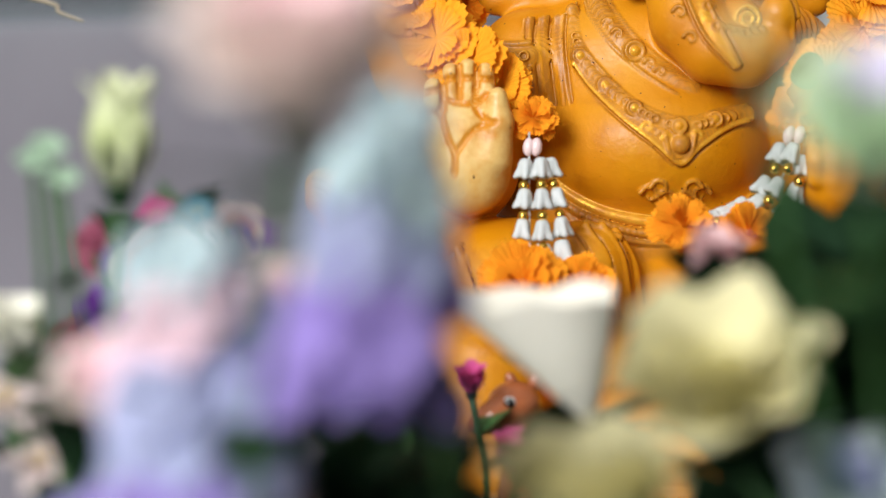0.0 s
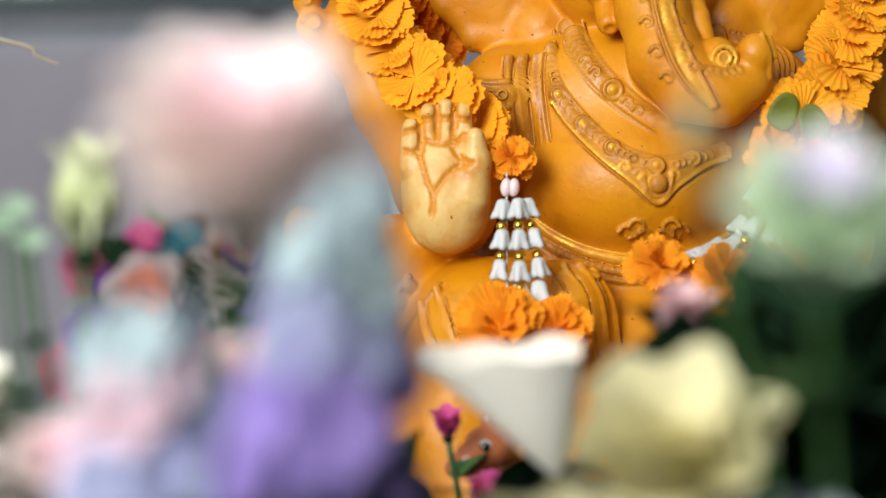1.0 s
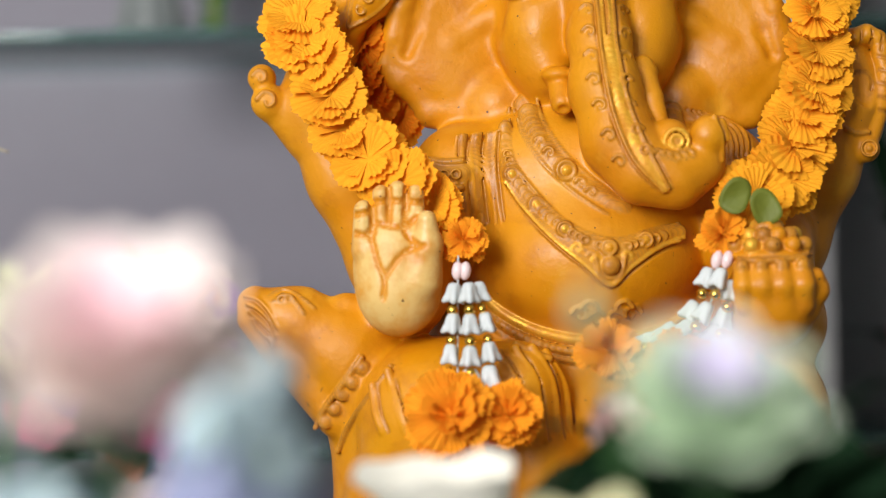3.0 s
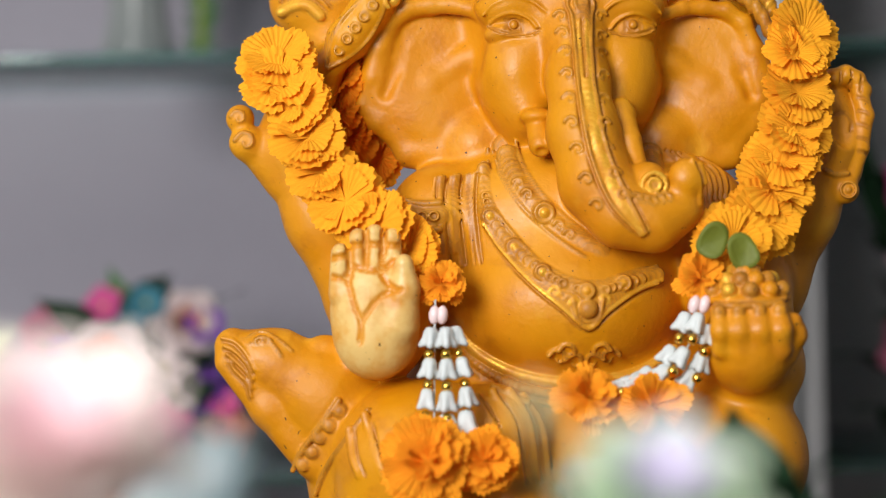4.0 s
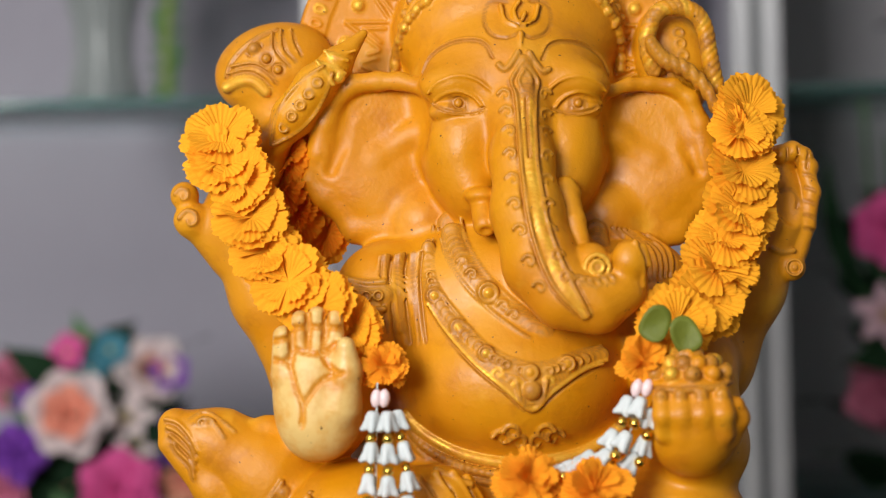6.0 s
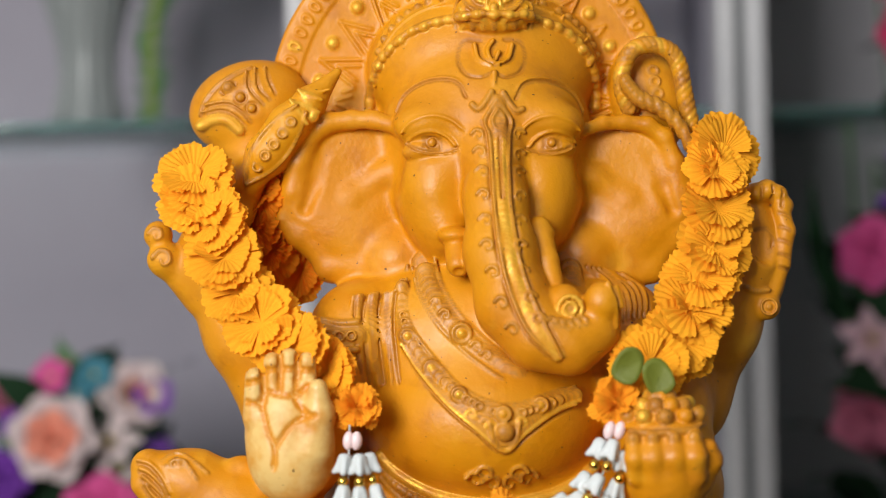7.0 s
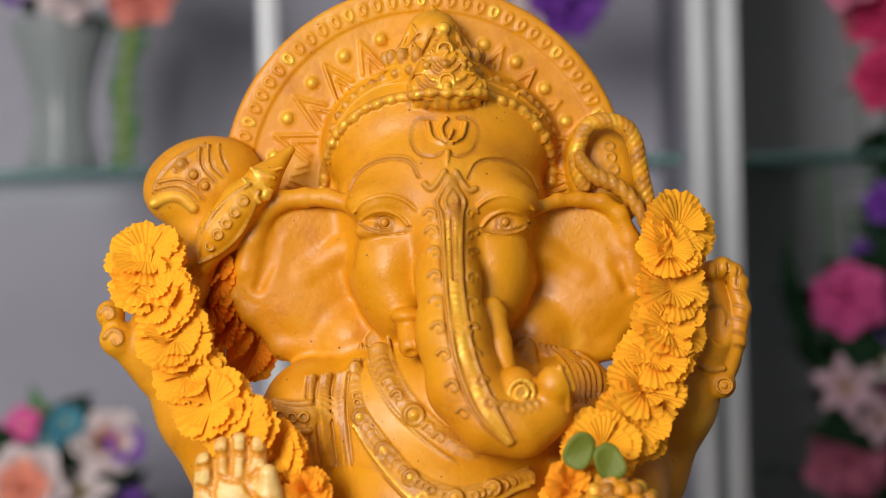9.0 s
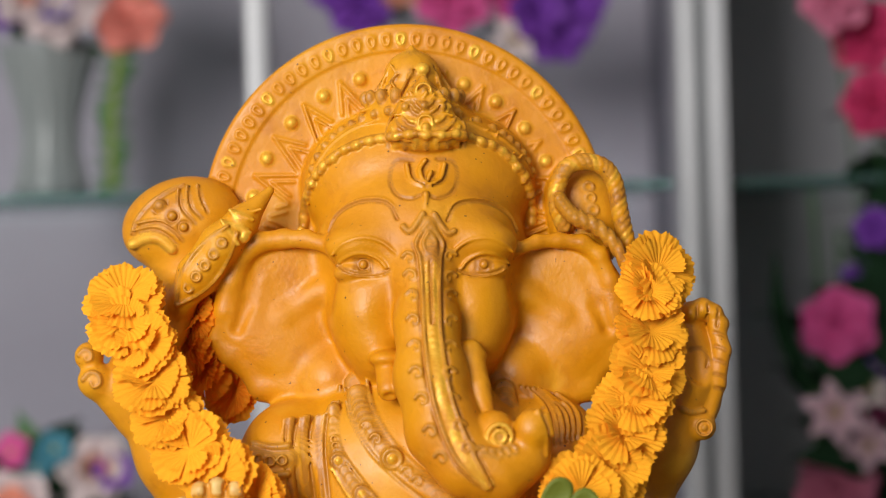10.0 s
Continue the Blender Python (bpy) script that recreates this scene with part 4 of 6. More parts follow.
        foot, tip = (-0.008 + 0.030 * math.sin(a), 0.077 - 0.029 * math.cos(a), 1.350), (-0.008 + 0.004 * math.sin(a), 0.071 - 0.005 * math.cos(a), 1.379)
        half = (-0.008 + 0.0205 * math.sin(a + 0.22), 0.075 - 0.0200 * math.cos(a + 0.22), 1.363)
        c.relief([foot, half, tip], [0.0010, 0.0014, 0.0008], 1)
        c.relief([(foot[0], foot[1] - 0.0012, foot[2] + 0.003), (half[0] + 0.003, half[1] - 0.0004, half[2]), tip], [0.0008] * 3, umber, 0.0006, True)
    # twisted noose
    loop = smooth_path([Vector((x, y, z)) for (x, z), y in zip([(0.0974, 1.2523), (0.0917, 1.2664), (0.0921, 1.2823), (0.0997, 1.2957), (0.1125, 1.2989), (0.1256, 1.2946), (0.1325, 1.2833), (0.1352, 1.2673), (0.1384, 1.2512), (0.1427, 1.2332), (0.1474, 1.2131)], (0.066, 0.062, 0.062, 0.062, 0.063, 0.064, 0.065, 0.066, 0.068, 0.07, 0.07))], 8)
    for s in range(4):
        pts = []
        for i, p in enumerate(loop):
            d = (loop[min(i + 1, len(loop) - 1)] - loop[max(i - 1, 0)]).normalized()
            u = Vector((0, -1, 0))
            v = d.cross(u).normalized()
            a = i * 0.62 + s * math.pi / 2
            pts.append(p + (u * math.cos(a) + v * math.sin(a)) * 0.0034)
        c.relief(pts, [0.0031] * len(pts), (1, 0, 2, 1)[s], 0.0006)
    strand = smooth_path([Vector((x, 0.054, z)) for x, z in [(0.0921, 1.2730), (0.0967, 1.2666), (0.1036, 1.2597), (0.1169, 1.2535), (0.1296, 1.2413), (0.1390, 1.2234)]], 8)
    for s in range(2):
        c.relief([p + Vector((0, math.cos(i * 0.8 + s * math.pi), math.sin(i * 0.8 + s * math.pi))) * 0.0030 for i, p in enumerate(strand)], [0.0038] * len(strand), 1, 0.0008)
    for (x, z) in [(0.1149, 1.2817), (0.1159, 1.2737), (0.1176, 1.2649)]:
        ring(x, z, 0.0034, 0.0009)
    # banded emblem held by the left rear hand
    for pts, rad, coat in ([(-0.2085, 1.2565), (-0.2035, 1.2680), (-0.1940, 1.2780), (-0.1820, 1.2860), (-0.1715, 1.2905)], 0.0011, 1), ([(-0.2030, 1.2635), (-0.1890, 1.2650), (-0.1790, 1.2595), (-0.1725, 1.2515)], 0.0014, 1), ([(-0.2065, 1.2585), (-0.1930, 1.2605), (-0.1830, 1.2560), (-0.1765, 1.2480)], 0.0010, 1), \
            ([(-0.1740, 1.2870), (-0.1730, 1.2755), (-0.1635, 1.2640)], 0.0014, 1), ([(-0.1680, 1.2890), (-0.1665, 1.2765), (-0.1590, 1.2675)], 0.0014, 1), ([(-0.1610, 1.2900), (-0.1590, 1.2805), (-0.1550, 1.2720)], 0.0012, 1), ([(-0.2075, 1.2490), (-0.1960, 1.2530), (-0.1870, 1.2520), (-0.1790, 1.2450)], 0.0042, 2):
        drape(pts, rad, coat, 0.0 if rad < 0.004 else -0.0016)
        if rad < 0.004:
            drape([(x + 0.0014, z - 0.0014) for x, z in pts], 0.0007, umber, 0.0)
    for (x, z), r in zip([(-0.1870, 1.2755), (-0.1780, 1.2680), (-0.1700, 1.2600)], (0.0048, 0.0034, 0.0032)):
        stud(x, z, r, 1, 0.7)
        ring(x, z, r * 1.25, 0.0008, umber)
    # spindle with its row of rings and gilded tip
    a, b = Vector((-0.1745, 0, 1.2065)), Vector((-0.1335, 0, 1.257))
    n = Vector((0.775, 0, -0.63))
    for s in (-1, 1):
        drape([((p := a.lerp(b, f) + n * s * w).x, p.z) for f, w in ((0.0, 0.001), (0.25, 0.0085), (0.5, 0.0115), (0.75, 0.0095), (1.0, 0.004))], 0.0014, 1, 0.0004)
    for f in (0.22, 0.37, 0.52, 0.67, 0.82):
        p = a.lerp(b, f)
        ring(p.x, p.z, 0.0031, 0.0010, 1)
    for f in (1.0, 1.14):
        p = a.lerp(b, f)
        for s in (-1, 1):
            drape([(p.x - n.x * 0.010, p.z - n.z * 0.010), (p.x + n.x * 0.01 + s * 0.004, p.z + n.z * 0.01 + s * 0.004)], 0.0015, 2, 0.0003)
    for x, z, r in ((-0.236, 1.172, 0.0058), (-0.231, 1.155, 0.0075)):
        curl(x, z, r, 1)
    # sweet in the trunk's tip
    for (x, z) in [(0.0439, 1.1171)]:
        y = front(x, z)
        ring(x, z, 0.0080, 0.0018, 2, y=y - 0.0004)
        ring(x, z, 0.0042, 0.0013, 2, y=y - 0.0022)
        c.bump((x, y - 0.001, z), (0.003, 0.002, 0.003), 1)
        for k in range(5):
            curl(x - 0.012 + 0.005 * k, z - 0.0115 + 0.001 * abs(k - 2), 0.0046, 1)
    # sweets heaped in the bowl
    for k in range(7):
        for row, (zr, rr) in enumerate(((1.0475, 0.0245), (1.0540, 0.017), (1.059, 0.008))):
            a = radians(-100 + 33 * k + 16 * row)
            if row == 2 and k > 3:
                continue
            c.bump((0.101 + rr * math.sin(a), -0.046 - rr * math.cos(a) * 0.95, zr), 0.0055, (0, 1, 2, 1)[(k + row) % 4], 0.001)
    drape([(0.0733, 1.0401), (0.0865, 1.0380), (0.1008, 1.0377), (0.1170, 1.0391), (0.1235, 1.0418)], 0.0020, 1, 0.0004)
    # nails of the fist and of the palm's fingers
    for x in (0.0800, 0.0920, 0.1055, 0.1185):
        stud(x, 1.0345, 0.0040, 1, 0.35, -0.0005)
    # emblem of the right rear hand
    ring(0.1865, 1.1130, 0.0056, 0.0011, 1)
    stud(0.1865, 1.1130, 0.0022, 1, 0.7)
    ring(0.1840, 1.1600, 0.0075, 0.0008, umber, 1.5)
    for k in range(5):
        z = 1.1780 - 0.0095 * k
        drape([(0.1955, z), (0.1995, z - 0.0010), (0.2035, z - 0.0030)], 0.0010, umber, 0.0)
    for k in range(3):
        drape([(0.1855 + 0.0075 * k, 1.1985 - 0.0015 * k), (0.1850 + 0.0068 * k, 1.1860 - 0.0020 * k)], 0.0010, umber, 0.0)
    drape([(0.1705, 1.1265), (0.1780, 1.1235), (0.1870, 1.1245)], 0.0018, 1, 0.0002)
    verts, faces, coats = c.skin()
    me = bpy.data.meshes.new("statue")
    me.vertices.add(len(verts))
    me.vertices.foreach_set("co", verts.astype(np.float32).ravel())
    me.loops.add(faces.size)
    me.loops.foreach_set("vertex_index", faces.ravel().astype(np.int32))
    me.polygons.add(len(faces))
    me.polygons.foreach_set("loop_start", np.arange(0, faces.size, 4, dtype=np.int32))
    me.polygons.foreach_set("use_smooth", np.ones(len(faces), bool))
    me.update()
    me.validate()
    palm = np.clip((-0.020 - verts[:, 1]) / 0.008, 0, 1) * (verts[:, 0] > -0.178) * (verts[:, 0] < -0.104) * (verts[:, 2] < 1.1) * np.clip((verts[:, 2] - 0.99) / 0.012, 0, 1)
    for name, v in zip(("bronze_coat", "gold_coat", "umber_coat", "worn_coat"), (*coats[:3], palm * (1 - coats[3]))):
        me.attributes.new(name, "FLOAT", "POINT").data.foreach_set("value", np.asarray(v, np.float32))
    me.materials.append(STATUE_PAINT)
    ob = new("statue", me)
    return tagged(ob, "ochre and gold painted seated elephant-headed statue on its plinth", "statue")


CELL = 0.00105
statue()


# ---------------------------------------------------------------- the marigold garland
def fan_petal(bm, rnd, turn, spread, radius, tilt, curl, pleat=0.028):
    """One pleated fan of fabric with a fringed edge, standing off the axis by tilt degrees."""
    nu, rings = 26, []
    pleats, phase = rnd.uniform(5.5, 7.0), rnd.uniform(0, 6)
    wave, bow = rnd.uniform(-0.10, 0.10), rnd.uniform(0.06, 0.20)
    for s in (0.0, 0.38, 0.68, 0.88, 1.0):
        row = []
        for i in range(nu + 1):
            u = i / nu
            v = 2 * u - 1
            a = turn + spread * (u - 0.5)
            t = radians(tilt) + curl * s * s + wave * s * math.sin(3.1 * v + phase)
            r = radius * s * (1 - bow * v * v * s)
            if s == 1.0:
                r *= 1 + rnd.uniform(-0.07, 0.03)
            off = radius * s * (pleat * math.sin(2 * math.pi * pleats * u + phase) + rnd.uniform(-0.008, 0.008))
            row.append(bm.verts.new((math.cos(a) * (r * math.sin(t) - off * math.cos(t)), math.sin(a) * (r * math.sin(t) - off * math.cos(t)), r * math.cos(t) + off * math.sin(t))))
        rings.append(row)
    for a, b in zip(rings, rings[1:]):
        for k in range(nu):
            bm.faces.new((a[k], a[k + 1], b[k + 1], b[k]))


def marigold_mesh(seed, open_up, mat):
    """A carnation-like head: rows of fringed fans, wide at the foot and upright at the heart."""
    rnd = random.Random(seed)
    bm = bmesh.new()
    rows = ((7, 84, 1.0), (6, 68, 1.0), (4, 54, 0.80)) if open_up else ((7, 96, 0.94), (8, 78, 1.0), (8, 60, 0.98), (7, 42, 0.94), (5, 22, 0.86))
    for n, tilt, radius in rows:
        start = rnd.uniform(0, 6)
        for k in range(n):
            fan_petal(bm, rnd, start + 2 * math.pi * (k + rnd.uniform(-0.12, 0.12)) / n, radians(rnd.uniform(62, 84) if open_up else rnd.uniform(42, 66)), radius * (rnd.uniform(0.90, 1.06) if open_up else rnd.uniform(0.72, 1.10)), tilt + rnd.uniform(-9, 9) * (1.0 if open_up else 1.8), rnd.uniform(-0.05, 0.25), 0.024 if open_up else 0.022)
    bmesh.ops.remove_doubles(bm, verts=[v for v in bm.verts if v.co.length < 0.03], dist=0.05)
    me = bpy.data.meshes.new("marigold")
    bm.to_mesh(me)
    bm.free()
    me.materials.append(mat)
    me.polygons.foreach_set("use_smooth", [True] * len(me.polygons))
    return me


FAN = [marigold_mesh(11 + k, True, MARIGOLD) for k in range(4)]
BACK = [marigold_mesh(51 + k, True, ORANGE_MARIGOLD) for k in range(2)]
POM = [marigold_mesh(31 + k, False, DEEP_MARIGOLD) for k in range(3)]


def jasmine_mesh():
    """A white bell of three lobed petals, mouth down, 1 long."""
    bm = bmesh.new()
    n = 24
    rings = []
    for z, r, lobe in ((0.5, 0.14, 0), (0.44, 0.26, 0.04), (0.25, 0.34, 0.08), (0.0, 0.36, 0.16), (-0.2, 0.42, 0.22), (-0.40, 0.46, 0.30), (-0.5, 0.38, 0.36), (-0.40, 0.28, 0.2), (-0.1, 0.16, 0.1)):
        rings.append([bm.verts.new((r * (1 + lobe * math.cos(4 * a)) * math.cos(a), r * (1 + lobe * math.cos(4 * a)) * math.sin(a), z - 0.12 * lobe * math.cos(4 * a))) for a in (2 * math.pi * k / n for k in range(n))])
    for a, b in zip(rings, rings[1:]):
        for k in range(n):
            bm.faces.new((a[k], b[k], b[(k + 1) % n], a[(k + 1) % n]))
    bm.faces.new(rings[0])
    me = bpy.data.meshes.new("jasmine_bead")
    bm.to_mesh(me)
    bm.free()
    me.materials.append(JASMINE)
    me.polygons.foreach_set("use_smooth", [True] * len(me.polygons))
    return me


def garland():
    rnd = random.Random(5)
    g = thing("marigold_garland", (0, 0, 0), "orange fabric marigold garland with white jasmine and gold bead tassels", "garland")

    def piece(name, me, at, axis, size, spin=None):
        ob = new(name, me)
        q = Vector(axis).normalized().to_track_quat("Z", "Y").to_matrix().to_4x4()
        ob.matrix_local = Matrix.Translation(at) @ q @ Matrix.Rotation(rnd.uniform(0, 6.28) if spin is None else spin, 4, "Z") @ Matrix.Diagonal((size, size, size, 1))
        ob.parent = g
        return ob

    def string(spots, depths, sizes, first):
        """Heads threaded one under the other, each opening up along the string and towards the front."""
        line = [Vector((x, y, z)) for (x, z), y in zip(spots, depths)]
        for i, p in enumerate(line):
            up = (line[max(0, i - 1)] - line[min(len(line) - 1, i + 1)]).normalized()
            axis = up * 0.40 + Vector((rnd.uniform(-0.18, 0.18), -0.85, rnd.uniform(-0.02, 0.14)))
            piece("marigold", FAN[(i + first) % 4], p - up * 0.007 + Vector((0, 0.008 - 0.0028 * i, 0)), axis, sizes[i] * 1.08)

    left = [(-0.2070, 1.2180), (-0.2085, 1.2010), (-0.1955, 1.1860), (-0.1880, 1.1620), (-0.1800, 1.1375), (-0.1650, 1.1160), (-0.1445, 1.0980), (-0.1225, 1.0820)]
    string(left, (0.022, 0.018, 0.012, 0.008, 0.004, -0.004, -0.010, -0.004), (0.0265, 0.0255, 0.0240, 0.0270, 0.0240, 0.0265, 0.0260, 0.0220), 0)
    right = [(0.1610, 1.2250), (0.1505, 1.2130), (0.1510, 1.1870), (0.1490, 1.1600), (0.1380, 1.1400), (0.1300, 1.1190), (0.1220, 1.0980), (0.1015, 1.0820)]
    string(right, (0.030, 0.020, 0.020, 0.016, 0.012, 0.006, 0.000, -0.012), (0.0265, 0.0215, 0.0255, 0.0260, 0.0255, 0.0265, 0.0265, 0.0255), 2)
    # flowers on the far side of the neck
    for i, (x, z) in enumerate([(-0.1640, 1.2000), (-0.1680, 1.1780), (-0.1580, 1.1600), (-0.1370, 1.1450)]):
        piece("marigold", BACK[i % 2], (x - 0.002, 0.074 + 0.003 * i, z), (-0.60, -0.75, 0.25), 0.0265)
    # small full flowers that end the strings, and the full heads of the tassels
    for (x, z), y, s in zip([(-0.0977, 1.0550), (0.0719, 1.0556)], (-0.030, -0.048), (0.0185, 0.0205)):
        piece("marigold", POM[1], (x, y, z), (0.15, -0.8, 0.45), s)
    for (x, z), y, s in zip([(-0.1091, 0.9437), (-0.0726, 0.9422)], (-0.088, -0.080), (0.0335, 0.0265)):
        piece("marigold", POM[int(s * 1000) % 3], (x, y, z), (-0.1, -0.9, 0.35), s)
    for (x, z), y, s in zip([(-0.0052, 0.9803), (0.0354, 0.9744)], (-0.068, -0.070), (0.0255, 0.0265)):
        piece("marigold", POM[int(s * 1000) % 3], (x, y, z), (-0.3 if s < 0.023 else 0.25, -0.85, 0.5), s)
    # pearl, jasmine and gold beads of the left tassel, then of the right one
    bell = jasmine_mesh()
    bm = bmesh.new()
    ball(bm, (0, 0, 0), 1, 0, 14)
    gold = part("gold_bead", bm, BRASS).data
    bm = bmesh.new()
    ball(bm, (0, 0, 0), (0.62, 0.62, 1), 0, 12)
    pearl = part("pearl_bead", bm, PEARL).data
    for o in [o for o in scene.objects if o.type == "MESH" and o.data in (gold, pearl)]:
        bpy.data.objects.remove(o)
    for x, z in [(-0.1023, 1.0351), (-0.0972, 1.0350)]:
        piece("pearl_bead", pearl, (x, -0.05, z), (0.1, 0, 1), 0.0062)
    tassel = (([(-0.1050, 1.0209), (-0.1062, 1.0013), (-0.1084, 0.9817)], 0.10), ([(-0.0951, 1.0212), (-0.0952, 1.0009), (-0.0956, 0.9806)], 0.0), ([(-0.0883, 1.0213), (-0.0847, 1.0015), (-0.0826, 0.9826)], -0.12))
    for col, lean in tassel:
        for i, (x, z) in enumerate(col):
            y = -0.056 - 0.004 * i - (0.006 if lean == 0 else 0)
            piece("jasmine_bead", bell, (x, y, z), (lean, 0, 1), 0.0132)
            piece("gold_bead", gold, (x - lean * 0.011, y - 0.002, z - 0.0112), (0, 0, 1), 0.0037)
    for x, z in [(-0.0828, 0.9659), (-0.0955, 0.9640)]:
        piece("jasmine_bead", bell, (x, -0.070, z), (-0.1, 0, 1), 0.017)
    for x, z in [(0.0660, 1.0387), (0.0726, 1.0385)]:
        piece("pearl_bead", pearl, (x, -0.058, z), (0.3, 0, 1), 0.0062)
    sway = ([(0.0590, 1.0275), (0.0480, 1.0066), (0.0324, 0.9935), (0.0192, 0.9876)], [(0.0667, 1.0270), (0.0561, 1.0055), (0.0428, 0.9949), (0.0260, 0.9895)], [(0.0735, 1.0191), (0.0694, 1.0016), (0.0611, 0.9908)])
    for j, col in enumerate(sway):
        for i, (x, z) in enumerate(col):
            lean = (0.35, 0.65, 1.1, 1.5)[i] if j < 2 else (0.2, 0.3, 0.7)[i]
            y = -0.058 - (0.005 if j == 1 else 0)
            a = Vector((lean, 0, 1)).normalized()
            piece("jasmine_bead", bell, (x, y, z), a, 0.0134)
            piece("gold_bead", gold, (x - a.x * 0.011, y - 0.004, z - a.z * 0.011), (0, 0, 1), 0.0037)
    # threads
    for pts in ([(-0.1015, -0.046, 1.045), (-0.103, -0.058, 1.0), (-0.104, -0.068, 0.955)], [(0.076, -0.05, 1.045), (0.055, -0.058, 1.0), (0.03, -0.062, 0.985)]):
        bm = bmesh.new()
        tube(bm, smooth_path(pts), 0.0007, 0, 5)
        part("thread", bm, JASMINE, g)
    bm = bmesh.new()
    line = [(x, 0.028 - 0.004 * i, z) for i, (x, z) in enumerate(left)]
    tube(bm, smooth_path(line), 0.0012, 0, 5)
    part("thread", bm, LEAF, g)
    # two round green leaves
    for (x, z), turn in zip([(0.0785, 1.0790), (0.0985, 1.0712)], (28, -24)):
        bm = bmesh.new()
        n, rows = 20, 4
        rings = [[bm.verts.new((0.0108 * s * (1 - 0.12 * math.cos(2 * a)) * math.cos(a), 0.0022 * s * s * math.sin(2 * a) - 0.002 * s * s, 0.0125 * s * math.sin(a) * (1 + 0.12 * math.sin(a)))) for a in (2 * math.pi * k / n for k in range(n))] for s in (0.02, 0.4, 0.7, 1.0)]
        for a, b in zip(rings, rings[1:]):
            for k in range(n):
                bm.faces.new((a[k], a[(k + 1) % n], b[(k + 1) % n], b[k]))
        bm.faces.new(rings[0])
        o = part("leaf", bm, LEAF, g, "rounded olive green fabric leaf")
        o.matrix_local = Matrix.Translation((x, -0.056, z)) @ Matrix.Rotation(radians(turn), 4, "Y")
        sol = o.modifiers.new("thickness", "SOLIDIFY")
        sol.thickness = 0.0006


garland()


# ---------------------------------------------------------------- artificial flowers
def petal(bm, m, length, width, cup, curl, mi=0, nu=6, nv=6, point=0.0):
    """A curved petal from its base at the origin of m, along z, cupped towards -y."""
    grid = []
    for j in range(nv + 1):
        v = j / nv
        w = width * (math.sin(math.pi * (0.12 + 0.76 * v)) ** 0.8) * (1 - point * v * v)
        row = []
        for i in range(nu + 1):
            u = 2 * i / nu - 1
            y = cup * width * (u * u - 0.3) * -1 + curl * length * v * v - cup * length * 0.5 * math.sin(math.pi * v)
            z = length * v * (1 - 0.10 * u * u * v)
            row.append(bm.verts.new(m @ Vector((u * w, y, z))))
        grid.append(row)
    for a, b in zip(grid, grid[1:]):
        for i in range(nu):
            bm.faces.new((a[i], a[i + 1], b[i + 1], b[i])).material_index = mi


def rose_mesh(seed, mats, full=True, tall=False, bud=False, warm=2):
    """A rose head of radius 1, opening along z: a tight heart as one mesh, then wider and lower rows of single petals: (heart, [(petal mesh, pose)])."""
    rnd = random.Random(seed)
    rows = ((3, 7, 0.72, 0.34, 0), (4, 15, 0.86, 0.48, 0), (5, 25, 0.96, 0.60, 1), (6, 37, 1.02, 0.70, 1), (6, 52, 1.04, 0.74, 1)) if full else ((3, 5, 0.95, 0.34, 0), (4, 11, 1.1, 0.46, 1), (5, 18, 1.15, 0.52, 1))
    if tall:
        rows = ((3, 4, 1.25, 0.34, 0), (4, 11, 1.40, 0.48, 0), (5, 19, 1.45, 0.58, 1), (6, 28, 1.40, 0.62, 1), (6, 40, 1.25, 0.60, 1))
    if bud:
        rows = ((3, 3, 1.30, 0.40, 0), (4, 7, 1.46, 0.48, 1), (5, 12, 1.50, 0.52, 1))
    rows = [(n, tilt, length, width, 0 if i < warm else 1) for i, (n, tilt, length, width, _) in enumerate(rows)]
    heart, petals = bmesh.new(), []
    for i, (n, tilt, length, width, mi) in enumerate(rows):
        if i:
            bm = bmesh.new()
            petal(bm, Matrix.Identity(4), length, width, 0.25, 0.02 if bud else 0.16, 0, point=0.55 if bud else 0.0)
            one = bpy.data.meshes.new("petal")
            bm.to_mesh(one)
            bm.free()
            one.materials.append(mats[mi])
            one.polygons.foreach_set("use_smooth", [True] * len(one.polygons))
        off = rnd.uniform(0, 6)
        for k in range(n):
            a = off + 2 * math.pi * k / n + rnd.uniform(-0.12, 0.12)
            m = Matrix.Rotation(a, 4, "Z") @ Matrix.Translation((0, 0.05 + 0.0016 * tilt, -0.2)) @ Matrix.Rotation(radians(-tilt + rnd.uniform(-5, 5)), 4, "X")
            g = rnd.uniform(0.92, 1.06)
            if i:
                petals.append((one, m @ Matrix.Diagonal((1, 1, g, 1))))
            else:
                petal(heart, m, length * g, width, 0.25, 0.16)
    me = bpy.data.meshes.new("blossom")
    heart.to_mesh(me)
    heart.free()
    me.materials.append(mats[0])
    me.polygons.foreach_set("use_smooth", [True] * len(me.polygons))
    return me, petals


def lily_mesh(seed, mats):
    rnd = random.Random(seed)
    bm = bmesh.new()
    for k in range(6):
        m = Matrix.Rotation(2 * math.pi * k / 6 + rnd.uniform(-0.1, 0.1), 4, "Z") @ Matrix.Rotation(radians(-48 - 14 * (k % 2)), 4, "X")
        petal(bm, m, 1.05, 0.36, 0.15, 0.3, 0, point=0.35)
    for k in range(5):
        a = k * 1.26
        tube(bm, [(0, 0, 0), (0.12 * math.cos(a), 0.12 * math.sin(a), 0.35), (0.2 * math.cos(a), 0.2 * math.sin(a), 0.55)], [0.02, 0.02, 0.05], 1, 5)
    me = bpy.data.meshes.new("blossom")
    bm.to_mesh(me)
    bm.free()
    for x in mats:
        me.materials.append(x)
    me.polygons.foreach_set("use_smooth", [True] * len(me.polygons))
    return me


